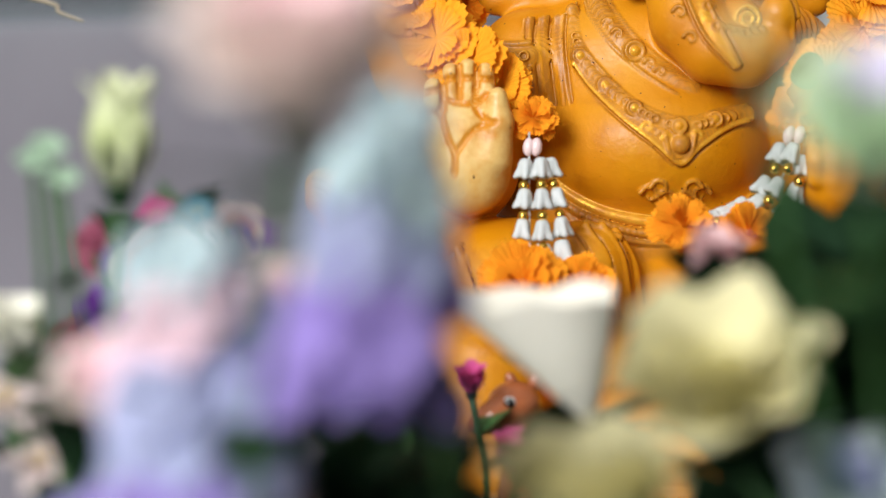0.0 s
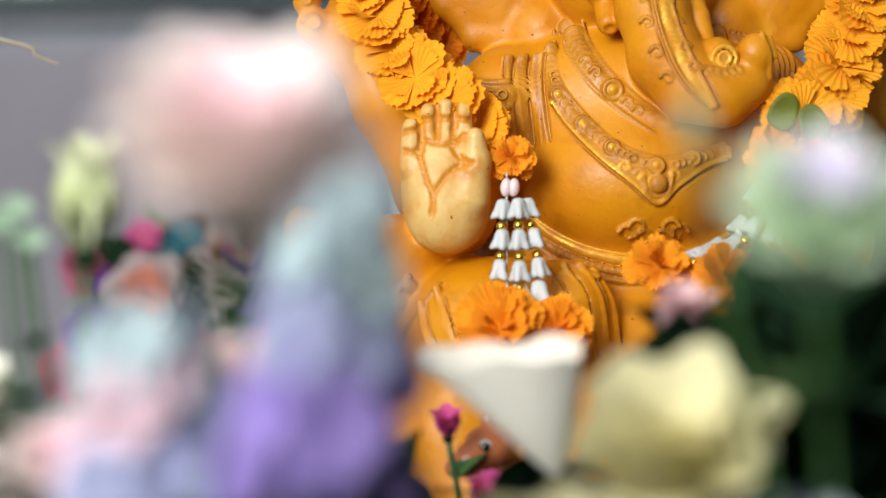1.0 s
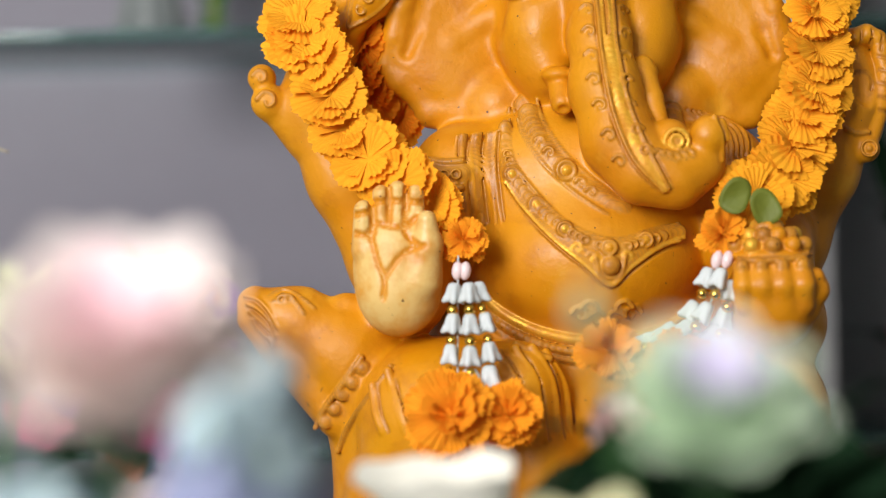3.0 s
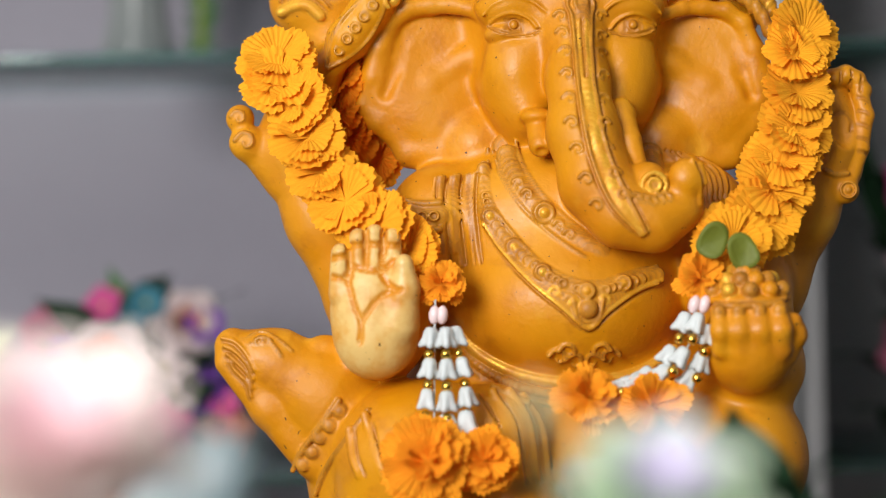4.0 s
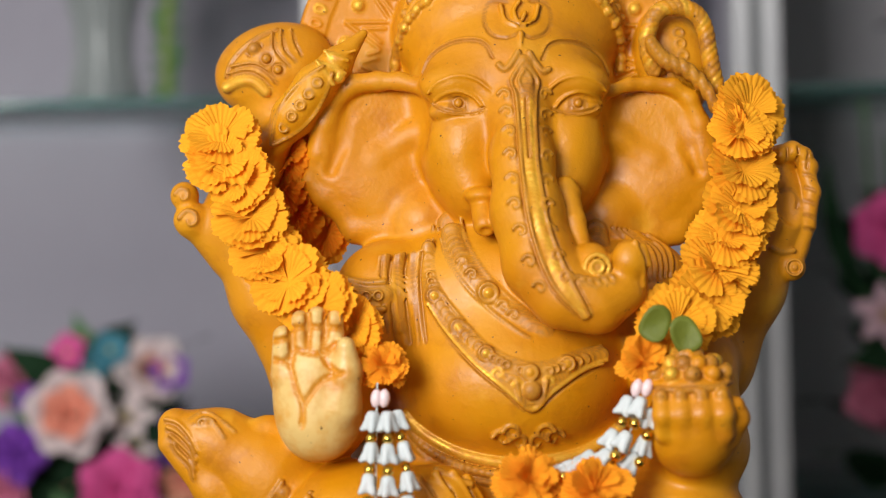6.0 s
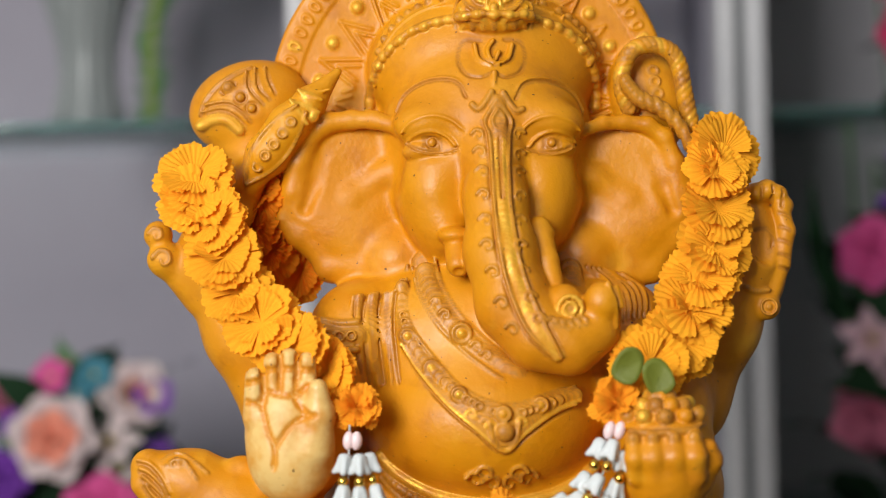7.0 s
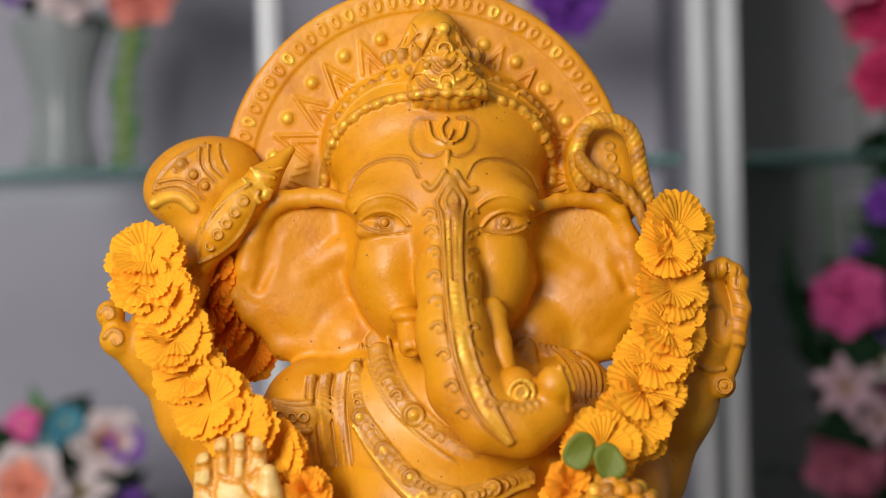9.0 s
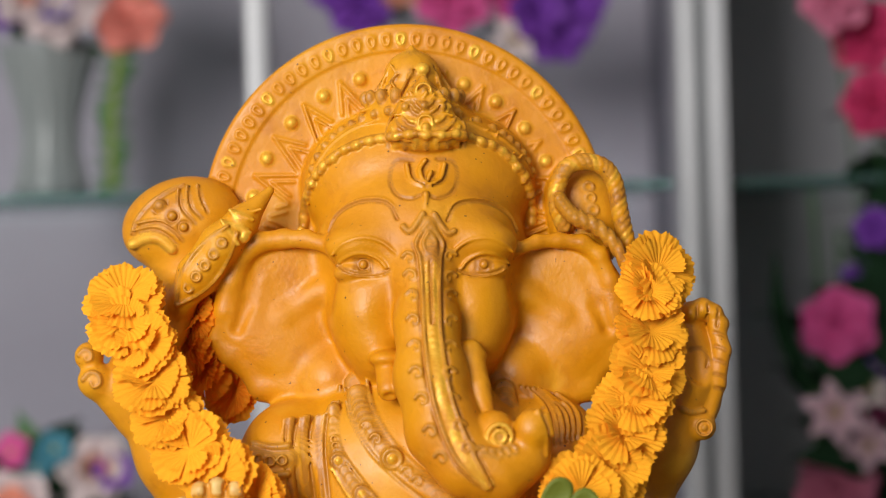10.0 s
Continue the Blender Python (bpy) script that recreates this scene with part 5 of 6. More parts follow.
def floret_mesh(seed, mats, n=5):
    """A flat small flower with rounded petals."""
    bm = bmesh.new()
    for k in range(n):
        m = Matrix.Rotation(2 * math.pi * k / n, 4, "Z") @ Matrix.Rotation(radians(-70), 4, "X")
        petal(bm, m, 1.0, 0.55, 0.2, 0.1, 0, 4, 4)
    ball(bm, (0, 0, 0.06), 0.14, 1, 6)
    me = bpy.data.meshes.new("blossom")
    bm.to_mesh(me)
    bm.free()
    for x in mats:
        me.materials.append(x)
    me.polygons.foreach_set("use_smooth", [True] * len(me.polygons))
    return me


def leaf_mesh(mat):
    bm = bmesh.new()
    petal(bm, Matrix.Identity(4), 1.0, 0.28, 0.12, 0.22, 0, 4, 8, 0.75)
    me = bpy.data.meshes.new("leaf")
    bm.to_mesh(me)
    bm.free()
    me.materials.append(mat)
    me.polygons.foreach_set("use_smooth", [True] * len(me.polygons))
    return me


def calla_mesh(mats):
    """A flared funnel with one long lip."""
    bm = bmesh.new()
    n, rings = 28, []
    for j in range(9):
        v = j / 8
        rings.append([bm.verts.new(((0.07 + 0.74 * v ** 0.85) * math.cos(a) * (1 + 0.25 * v * (math.cos(a) < 0) * -math.cos(a)) - 0.5 * v, (0.07 + 0.46 * v ** 0.9) * math.sin(a), v * 1.45 + 0.05 * v * v * math.cos(a) + 0.06 * v * v * math.sin(3 * a) + 0.035 * v ** 3 * math.sin(7 * a + 1))) for a in (2 * math.pi * k / n for k in range(n))])
    for a, b in zip(rings, rings[1:]):
        for k in range(n):
            bm.faces.new((a[k], a[(k + 1) % n], b[(k + 1) % n], b[k]))
    tube(bm, [(-0.05, 0, 0.2), (-0.25, 0, 0.9)], [0.06, 0.04], 1, 8)
    me = bpy.data.meshes.new("blossom")
    bm.to_mesh(me)
    bm.free()
    for x in mats:
        me.materials.append(x)
    me.polygons.foreach_set("use_smooth", [True] * len(me.polygons))
    return me


LEAF_DARK, LEAF_MID = leaf_mesh(DARK_LEAF), leaf_mesh(MID_LEAF)
frnd = random.Random(77)


def facing(axis, at, size):
    q = Vector(axis).normalized().to_track_quat("Z", "Y").to_matrix().to_4x4()
    return Matrix.Translation(at) @ q @ Matrix.Rotation(frnd.uniform(0, 6.28), 4, "Z") @ Matrix.Diagonal((size, size, size, 1))


def flower(name, me, at, axis, size, root, label, category, leaves=2, leaf_size=0.05, leaf=None, group="", calyx=True, stem_r=0.0018):
    """One artificial flower: blossom, calyx, wired stem down to its root, and leaves."""
    at, root = Vector(at), Vector(root)
    t = thing(name, root, label, category, group)
    me, petals = me if isinstance(me, tuple) else (me, ())
    b = new("blossom", me)
    b.parent = t
    for one, m in petals:
        o = new("petal", one)
        o.parent = b
        o.matrix_local = m
    if name == "calla_lily":
        b.matrix_local = Matrix.Translation(at - root) @ Matrix.Rotation(radians(14), 4, "X") @ Matrix.Diagonal((size, size, size, 1))
    else:
        b.matrix_local = facing(axis, at - root, size)
    ax = Vector(axis).normalized()
    neck = at - root - ax * size * 0.35
    if calyx:
        bm = bmesh.new()
        q = ax.to_track_quat("Z", "Y").to_matrix().to_4x4()
        for k in range(5):
            petal(bm, Matrix.Translation(neck) @ q @ Matrix.Rotation(k * 1.257, 4, "Z") @ Matrix.Translation((0, size * 0.12, -size * 0.1)) @ Matrix.Rotation(radians(-22), 4, "X"), size * 1.0, size * 0.24, 0.2, 0.1, 0, 3, 4, 0.7)
        ball(bm, neck, size * 0.22, 0, 8)
        part("calyx", bm, DARK_LEAF, t)
    bm = bmesh.new()
    mid_p = neck * 0.55 + Vector((frnd.uniform(-0.01, 0.01), 0.008, 0))
    path = smooth_path([(0, 0, 0), mid_p, neck], 5)
    tube(bm, path, stem_r, 0, 6)
    part("stem", bm, MID_LEAF, t)
    for k in range(leaves):
        o = new("leaf", leaf or LEAF_DARK)
        o.parent = t
        p = path[int(len(path) * (0.55 + 0.4 * frnd.random())) - 1]
        a = frnd.uniform(0, 6.28)
        s = leaf_size * frnd.uniform(0.8, 1.2)
        o.matrix_local = Matrix.Translation(p) @ Matrix.Rotation(a, 4, "Z") @ Matrix.Rotation(radians(frnd.uniform(-75, -35)), 4, "X") @ Matrix.Diagonal((s, s, s, 1))
    return t


def vase(name, at, prof, mat, label, ribs=0):
    t = tagged(new(name), label, "vase")
    t.location = at
    bm = bmesh.new()
    lathe(bm, prof, (0, 0, 0), 40)
    part("body", bm, mat, t)
    for k in range(ribs):
        a = 2 * math.pi * k / ribs
        bm = bmesh.new()
        tube(bm, [(r * math.cos(a), r * math.sin(a), z) for r, z in prof[1:]], [0.0028] * (len(prof) - 1), 0, 6)
        part("rib", bm, mat, t)
    bm = bmesh.new()
    lathe(bm, [(prof[-1][0], prof[-1][1]), (prof[-1][0] * 0.9, prof[-1][1] + 0.0015), (prof[-1][0] * 0.82, prof[-1][1] - 0.006)], (0, 0, 0), 40)
    part("rim", bm, mat, t)
    return t


DUSTY = petal_material("dusty_pink_petal", (0.64, 0.20, 0.31), (0.54, 0.12, 0.24))
CRIMSON = petal_material("crimson_petal", (0.52, 0.018, 0.09), (0.62, 0.05, 0.20))
CORAL_HEART = petal_material("coral_heart_petal", (0.86, 0.30, 0.20), (0.84, 0.42, 0.32))
ROSES = {
    "crimson": rose_mesh(10, (CRIMSON, CRIMSON)), "white": rose_mesh(1, (CORAL_HEART, WHITE_PETAL), warm=3), "blush": rose_mesh(2, (PEACH, WHITE_PETAL), warm=2), "peach": rose_mesh(3, (PEACH, PEACH)),
    "magenta": rose_mesh(4, (MAGENTA, MAGENTA)), "coral": rose_mesh(5, (CORAL, PEACH)), "pink": rose_mesh(6, (DUSTY, DUSTY)),
    "purple": rose_mesh(7, (PURPLE, PURPLE)), "red": rose_mesh(8, (CORAL, CORAL)), "lilac": rose_mesh(9, (LAVENDER, WHITE_PETAL)),
}
LILY = lily_mesh(1, (WHITE_PETAL, YELLOW))
LILY_PINK = lily_mesh(2, (petal_material("pink_white_lily", (0.66, 0.52, 0.56), (0.60, 0.22, 0.36)), YELLOW))
TEAL_FLORET, PURPLE_FLORET, PINK_FLORET = floret_mesh(1, (TEAL, YELLOW)), floret_mesh(2, (PURPLE, YELLOW)), floret_mesh(3, (MAGENTA, YELLOW))


# the bouquet in its pot on the lower shelf
def shelf_bouquet():
    base = Vector((-0.475, 1.16, 0.805))
    vase("flower_pot", base, [(0.045, 0), (0.06, 0.01), (0.068, 0.05), (0.07, 0.085)], VASE, "small pale ceramic pot holding a mixed bouquet")
    spots = ([(-0.4952, 0.9453), (-0.4050, 0.9929), (-0.5302, 0.8568), (-0.4397, 0.8548), (-0.3649, 0.8631), (-0.5737, 0.9801)], [(-0.5589, 0.9004), (-0.3870, 0.9098), (-0.4865, 0.8889), (-0.5863, 0.8581), (-0.4158, 0.8014), (-0.4886, 0.7964)])
    kinds = (("white", 0.050, "white rose with a peach heart"), ("blush", 0.040, "white rose with a blush heart"), ("peach", 0.052, "soft peach rose"), ("magenta", 0.046, "bright magenta rose"), ("coral", 0.034, "coral and peach rose"), ("pink", 0.040, "pale pink rose"),
             ("purple", 0.036, "deep purple rose"), ("purple", 0.030, "deep purple rose"), ("magenta", 0.026, "bright magenta rose"), ("pink", 0.04, "pale pink rose"), ("blush", 0.045, "white rose with a blush heart"), ("white", 0.05, "white rose with a peach heart"))
    for i, ((x, z), (kind, r, text)) in enumerate(zip(spots[0] + spots[1], kinds)):
        y = 0.97 + 0.04 * (i % 3)
        flower("rose", ROSES[kind], (x, y, z), ((x + 0.475) * 1.2, -1, 0.25), r, base + Vector((0.03 * math.cos(i), 0.03 * math.sin(i), 0.06)), "artificial %s in a potted bouquet" % text, "rose", 6, 0.085, LEAF_DARK if i % 4 else LEAF_MID, "bouquet roses")
    for (x, z), me, r, text in zip([(-0.4524, 1.0190), (-0.5026, 1.0167), (-0.4308, 0.9347), (-0.4763, 0.9961), (-0.3827, 0.9906), (-0.4247, 0.9045), (-0.5507, 0.9609), (-0.3613, 0.8963)], (TEAL_FLORET, PINK_FLORET, LILY, TEAL_FLORET, PURPLE_FLORET, LILY, PURPLE_FLORET, PINK_FLORET), (0.024, 0.026, 0.036, 0.02, 0.026, 0.03, 0.022, 0.02), ("teal", "magenta", "white", "teal", "purple", "white", "purple", "magenta")):
        flower("small_flower", me, (x, 1.0, z), (frnd.uniform(-0.3, 0.3), -1, 0.4), r, base + Vector((0.02 * frnd.uniform(-1, 1), 0.02, 0.06)), "small artificial %s flower in a potted bouquet" % text, "flower", 2, 0.05, LEAF_DARK, "bouquet fillers", False)


shelf_bouquet()


def bouquet_greens():
    """Dark leaves that fill the gaps of the potted bouquet."""
    root = Vector((-0.475, 1.16, 0.865))
    t = thing("bouquet_foliage", root, "dark green artificial leaves filling a potted bouquet", "foliage")
    bm = bmesh.new()
    for k in range(6):
        tube(bm, smooth_path([(0, 0, 0), (0.03 * math.cos(k), -0.05, 0.03), (0.09 * math.cos(k * 1.1), -0.10, 0.04 + 0.05 * math.sin(k))]), 0.002, 0, 5)
    part("stem", bm, MID_LEAF, t)
    for k in range(90):
        o = new("leaf", LEAF_DARK if k % 6 else LEAF_MID)
        o.parent = t
        a, f, sz = frnd.uniform(0, 6.28), frnd.random() ** 0.5, frnd.uniform(0.05, 0.085)
        o.matrix_local = Matrix.Translation((0.105 * f * math.cos(a), -0.165 + 0.05 * frnd.random(), 0.04 + 0.11 * f * math.sin(a))) @ Matrix.Rotation(frnd.uniform(-2.6, 2.6), 4, "Y") @ Matrix.Rotation(radians(frnd.uniform(-25, 25)), 4, "X") @ Matrix.Diagonal((sz, sz, sz, 1))


bouquet_greens()


# the tall vase on the middle shelf
def shelf_vase():
    (x, z), = [(-0.4763, 1.3312)]
    base = Vector((x, 1.14, 1.3232))
    vase("flower_vase", base, [(0.040, 0), (0.046, 0.004), (0.043, 0.02), (0.034, 0.06), (0.036, 0.10), (0.046, 0.14), (0.058, 0.175), (0.060, 0.19)], VASE, "tall pale ribbed vase holding artificial flowers", 18)
    root = base + Vector((0, 0, 0.12))
    for i, ((px, pz), kind, r, text) in enumerate(zip([(-0.4494, 1.5495), (-0.4875, 1.5715), (-0.3690, 1.5405), (-0.4133, 1.5943), (-0.5194, 1.5547), (-0.4547, 1.6234), (-0.3500, 1.5997)], ("lilac", "blush", "red", "blush", "purple", "pink", "coral"), (0.050, 0.045, 0.048, 0.05, 0.03, 0.05, 0.04), ("lilac-white", "blush white", "coral red", "blush white", "deep purple", "pale pink", "coral"))):
        flower("rose", ROSES[kind], (px, 1.10, pz), (0.15 * (i % 3 - 1), -1, 0.3), r, root, "artificial %s rose in a tall vase" % text, "rose", 2, 0.06, LEAF_MID, "vase roses")
    # a trailing yellow-green spray
    (ax, az), (bx, bz), (cx, cz) = [(-0.3752, 1.5079), (-0.3877, 1.4243), (-0.3900, 1.3300)]
    t = thing("trailing_spray", (ax, 1.085, az), "drooping yellow-green artificial spray hanging from the vase", "foliage")
    bm = bmesh.new()
    path = smooth_path([(0, 0.02, 0.03), (0, 0, 0), (bx - ax, 0, bz - az), (cx - ax, 0.0, cz - az)], 6)
    tube(bm, path, [0.004] * len(path), 0, 6)
    part("stem", bm, material("lime_stem", (0.22, 0.28, 0.03), 0.6, 0, (0.14, 0.2, 0.02), 30, 0.7), t)
    for i, p in enumerate(path):
        for s in (-1, 1):
            o = new("leaf", LEAF_MID)
            o.parent = t
            o.matrix_local = Matrix.Translation(p) @ Matrix.Rotation(radians(s * 70 + 30 * math.sin(i)), 4, "Y") @ Matrix.Diagonal((0.026, 0.026, 0.026, 1))


shelf_vase()


def purple_arrangement():
    """The arrangement behind the statue's halo."""
    base = Vector((0.02, 1.17, 1.3232))
    vase("flower_vase", base, [(0.035, 0), (0.04, 0.004), (0.03, 0.05), (0.034, 0.10), (0.045, 0.13)], VASE, "white ceramic vase half hidden behind the statue")
    for i, ((x, z), kind, r, text) in enumerate(zip([(-0.0776, 1.5473), (0.1639, 1.5132), (0.0350, 1.5551), (0.1894, 1.5478), (-0.0347, 1.5779), (0.1089, 1.5603), (0.1399, 1.5349), (-0.1121, 1.5728)], ("purple", "purple", "magenta", "purple", "peach", "magenta", "purple", "purple"), (0.040, 0.042, 0.045, 0.036, 0.036, 0.034, 0.036, 0.03), ("deep purple", "deep purple", "magenta", "deep purple", "peach", "magenta", "deep purple", "deep purple"))):
        flower("rose", ROSES[kind], (x, 1.09 + 0.02 * (i % 2), z), ((x - 0.02), -1, 0.1), r, base + Vector((0, 0, 0.1)), "artificial %s rose in a white vase" % text, "rose", 2, 0.06, LEAF_DARK, "purple roses")
    (x, z), = [(0.1109, 1.5005)]
    flower("lily", LILY, (x, 1.1, z), (0.1, -1, 0.2), 0.035, base + Vector((0, 0, 0.1)), "artificial white lily in a white vase", "lily", 1, 0.05)


purple_arrangement()


def right_arrangement():
    """Tall mixed flowers in a floor vase in the next bay."""
    base = Vector((0.60, 1.13, 0.805))
    vase("flower_vase", base, [(0.05, 0), (0.055, 0.006), (0.045, 0.05), (0.06, 0.10), (0.07, 0.13)], VASE, "pale ceramic vase with tall flowers in the darker bay")
    root = base + Vector((0, 0, 0.1))
    spots = [(0.4827, 1.1432), (0.4828, 0.9448), (0.5340, 1.4900), (0.4880, 1.5300), (0.5400, 1.4050), (0.5231, 1.1926), (0.5315, 1.2564), (0.5613, 1.1109), (0.5521, 1.0169)]
    kinds = (("magenta", 0.044, "magenta"), ("pink", 0.048, "pale pink"), ("crimson", 0.046, "deep crimson"), ("pink", 0.040, "pale pink"), ("crimson", 0.042, "deep crimson"), ("purple", 0.026, "deep purple"), ("purple", 0.026, "deep purple"), ("purple", 0.045, "deep purple"), ("magenta", 0.04, "magenta"))
    for i, ((x, z), (kind, r, text)) in enumerate(zip(spots, kinds)):
        flower("rose", ROSES[kind], (x, 1.0 + 0.02 * (i % 3), z), (-0.25, -1, 0.15), r, root, "artificial %s rose in a tall arrangement" % text, "rose", 3, 0.075, LEAF_DARK, "tall roses")
    for (x, z), r in zip([(0.4750, 1.0400), (0.5163, 1.0650), (0.5150, 1.0000)], (0.040, 0.026, 0.032)):
        flower("lily", LILY_PINK if r > 0.03 else LILY, (x, 0.99, z), (-0.2, -1, 0.1), r, root, "artificial pink and white lily in a tall arrangement", "lily", 2, 0.07, LEAF_DARK, "tall lilies", False)
    (x0, z0), (x1, z1) = [(0.4523, 1.0666), (0.3926, 1.2296)]
    t = thing("palm_leaf", (x0, 1.0, z0), "broad dark green artificial leaf in a tall arrangement", "leaf")
    bm = bmesh.new()
    d = Vector((x1 - x0, 0, z1 - z0))
    petal(bm, Vector(d).normalized().to_track_quat("Z", "Y").to_matrix().to_4x4() @ Matrix.Rotation(0.25, 4, "Z"), d.length, 0.036, 0.1, 0.1, 0, 4, 10, 0.6)
    part("blade", bm, DARK_LEAF, t)
    bm = bmesh.new()
    tube(bm, smooth_path([root - Vector((x0, 1.0, z0)), Vector((0.02, 0.03, -0.1)), Vector((0, 0, 0.01))]), 0.003, 0, 6)
    part("stem", bm, MID_LEAF, t)
    for k in range(34):
        o = new("leaf", LEAF_DARK)
        o.parent = t
        s = 0.13
        o.matrix_local = Matrix.Translation((0.02 + 0.022 * (k % 7), 0.05 + 0.01 * (k % 4), -0.24 + 0.0105 * k)) @ Matrix.Rotation(k * 2.1, 4, "Z") @ Matrix.Rotation(radians(-60), 4, "X") @ Matrix.Diagonal((s, s, s, 1))


right_arrangement()


def bay_greens():
    """Dark leaves behind the tall flowers."""
    root = Vector((0.60, 1.13, 0.905))
    t = thing("tall_foliage", root, "dense dark green artificial leaves behind tall flowers", "foliage")
    bm = bmesh.new()
    for k in range(6):
        tube(bm, smooth_path([(0, 0, 0), (-0.02 * k, -0.02, 0.15), (0.02 - 0.03 * k, -0.06, 0.30 + 0.05 * (k % 3))]), 0.003, 0, 5)
    part("stem", bm, MID_LEAF, t)
    for k in range(150):
        o = new("leaf", LEAF_DARK)
        o.parent = t
        sz = frnd.uniform(0.06, 0.11)
        f = frnd.random()
        o.matrix_local = Matrix.Translation((0.10 - (0.22 - 0.10 * f) * frnd.random() ** 0.8, -0.15 + 0.07 * frnd.random(), -0.06 + 0.52 * f)) @ Matrix.Rotation(frnd.uniform(-2.8, 2.8), 4, "Y") @ Matrix.Rotation(radians(frnd.uniform(-25, 25)), 4, "X") @ Matrix.Diagonal((sz, sz, sz, 1))


bay_greens()


# ---------------------------------------------------------------- flowers standing in front of the statue
SHELL = petal_material("shell_pink_petal", (0.90, 0.60, 0.66), (0.90, 0.70, 0.73))
FORE = {
    "blush": rose_mesh(21, (SHELL, PINK_WHITE), True, True, warm=2), "mint": rose_mesh(22, (petal_material("lilac_white_petal", (0.60, 0.54, 0.72), (0.66, 0.62, 0.76)), MINT), True, True), "cream": rose_mesh(23, (CREAM, CREAM), True, True), "ivory": rose_mesh(24, (IVORY, IVORY), False),
    "bud": rose_mesh(25, (GREEN_BUD, GREEN_BUD), bud=True), "pink_bud": rose_mesh(26, (BLUSH, BLUSH), False), "ice": rose_mesh(27, (PALE_BLUE, petal_material("ice_white_petal", (0.70, 0.78, 0.80), (0.62, 0.72, 0.80)))), "lotus": rose_mesh(28, (MAGENTA, MAGENTA), False),
}
BLUE_FLORET, LAVENDER_FLORET, BLUSH_FLORET, MINT_FLORET = floret_mesh(5, (PALE_BLUE, PALE_BLUE)), floret_mesh(6, (LAVENDER, LAVENDER)), floret_mesh(7, (petal_material("pale_rose_petal", (0.76, 0.58, 0.64), (0.70, 0.46, 0.58)), BLUSH)), floret_mesh(8, (petal_material("sage_petal", (0.34, 0.52, 0.36), (0.46, 0.60, 0.48)), MINT))
AQUA_FLORET = floret_mesh(9, (petal_material("pale_aqua_petal", (0.42, 0.58, 0.58), (0.50, 0.56, 0.70)), MINT))
LOW = [(0.03, 0), (0.036, 0.004), (0.034, 0.02), (0.028, 0.05), (0.033, 0.07)]


def low_vase(x, y):
    vase("low_vase", (x, y, 0.75), LOW, VASE, "short pale vase with flowers on the dark cloth")
    return Vector((x, y, 0.79))


def spike(at, foot, mats, width, count, size, label, length=0.105, lean=0.02):
    """A tall flower spike: florets set spirally round a stem."""
    at, foot = Vector(at), Vector(foot)
    t = thing("flower_spike", foot, label, "flower")
    bm = bmesh.new()
    tube(bm, smooth_path([(0, 0, 0), (at - foot) * 0.5, at - foot]), 0.002, 0, 6)
    part("stem", bm, MID_LEAF, t)
    top = at - foot
    for k in range(count):
        f = k / (count - 1)
        o = new("floret", mats[max(0, min(int(f * len(mats) + frnd.uniform(-0.8, 0.8)), len(mats) - 1))])
        o.parent = t
        a = k * 2.4
        p = top + Vector((-lean * f, 0, -1 * f)) * length + Vector((math.cos(a), math.sin(a), 0)) * width * (0.4 + 0.6 * f) * frnd.uniform(0.45, 1.15)
        o.matrix_local = facing((math.cos(a), math.sin(a) - 0.4, 0.35), p, size * (0.7 + 0.4 * f) * frnd.uniform(0.7, 1.25))
    for k in range(5):
        o = new("leaf", LEAF_DARK)
        o.parent = t
        o.matrix_local = Matrix.Translation(top * (0.25 + 0.08 * k)) @ Matrix.Rotation(k * 2.2, 4, "Z") @ Matrix.Rotation(radians(-40), 4, "X") @ Matrix.Diagonal((0.06, 0.06, 0.06, 1))
    return t


def foliage(x, y, z, n, spread, size, text):
    """A leafy plant whose top is at z."""
    foot = Vector((x, y, 0.75))
    t = thing("foliage_plant", foot, "%s dark green artificial foliage on the cloth" % text, "foliage")
    bm = bmesh.new()
    for k in range(5):
        tube(bm, smooth_path([(0.01 * math.cos(k), 0.01 * math.sin(k), 0), (0.02 * math.cos(k * 1.3), 0.02 * math.sin(k * 1.3), (z - 0.75) * 0.5), (spread * math.cos(k * 1.3), spread * math.sin(k * 1.3), z - 0.75)]), 0.002, 0, 5)
    part("stem", bm, MID_LEAF, t)
    for k in range(n):
        o = new("leaf", LEAF_DARK)
        o.parent = t
        f = frnd.random() ** 0.7
        a = frnd.uniform(0, 6.28)
        p = Vector((spread * 1.2 * math.cos(a) * f, spread * math.sin(a) * f, (z - 0.75) * (0.25 + 0.75 * frnd.random())))
        s = size * frnd.uniform(0.7, 1.3)
        o.matrix_local = Matrix.Translation(p) @ Matrix.Rotation(a, 4, "Z") @ Matrix.Rotation(radians(frnd.uniform(-80, -15)), 4, "X") @ Matrix.Diagonal((s * 1.4, s * 1.4, s, 1))


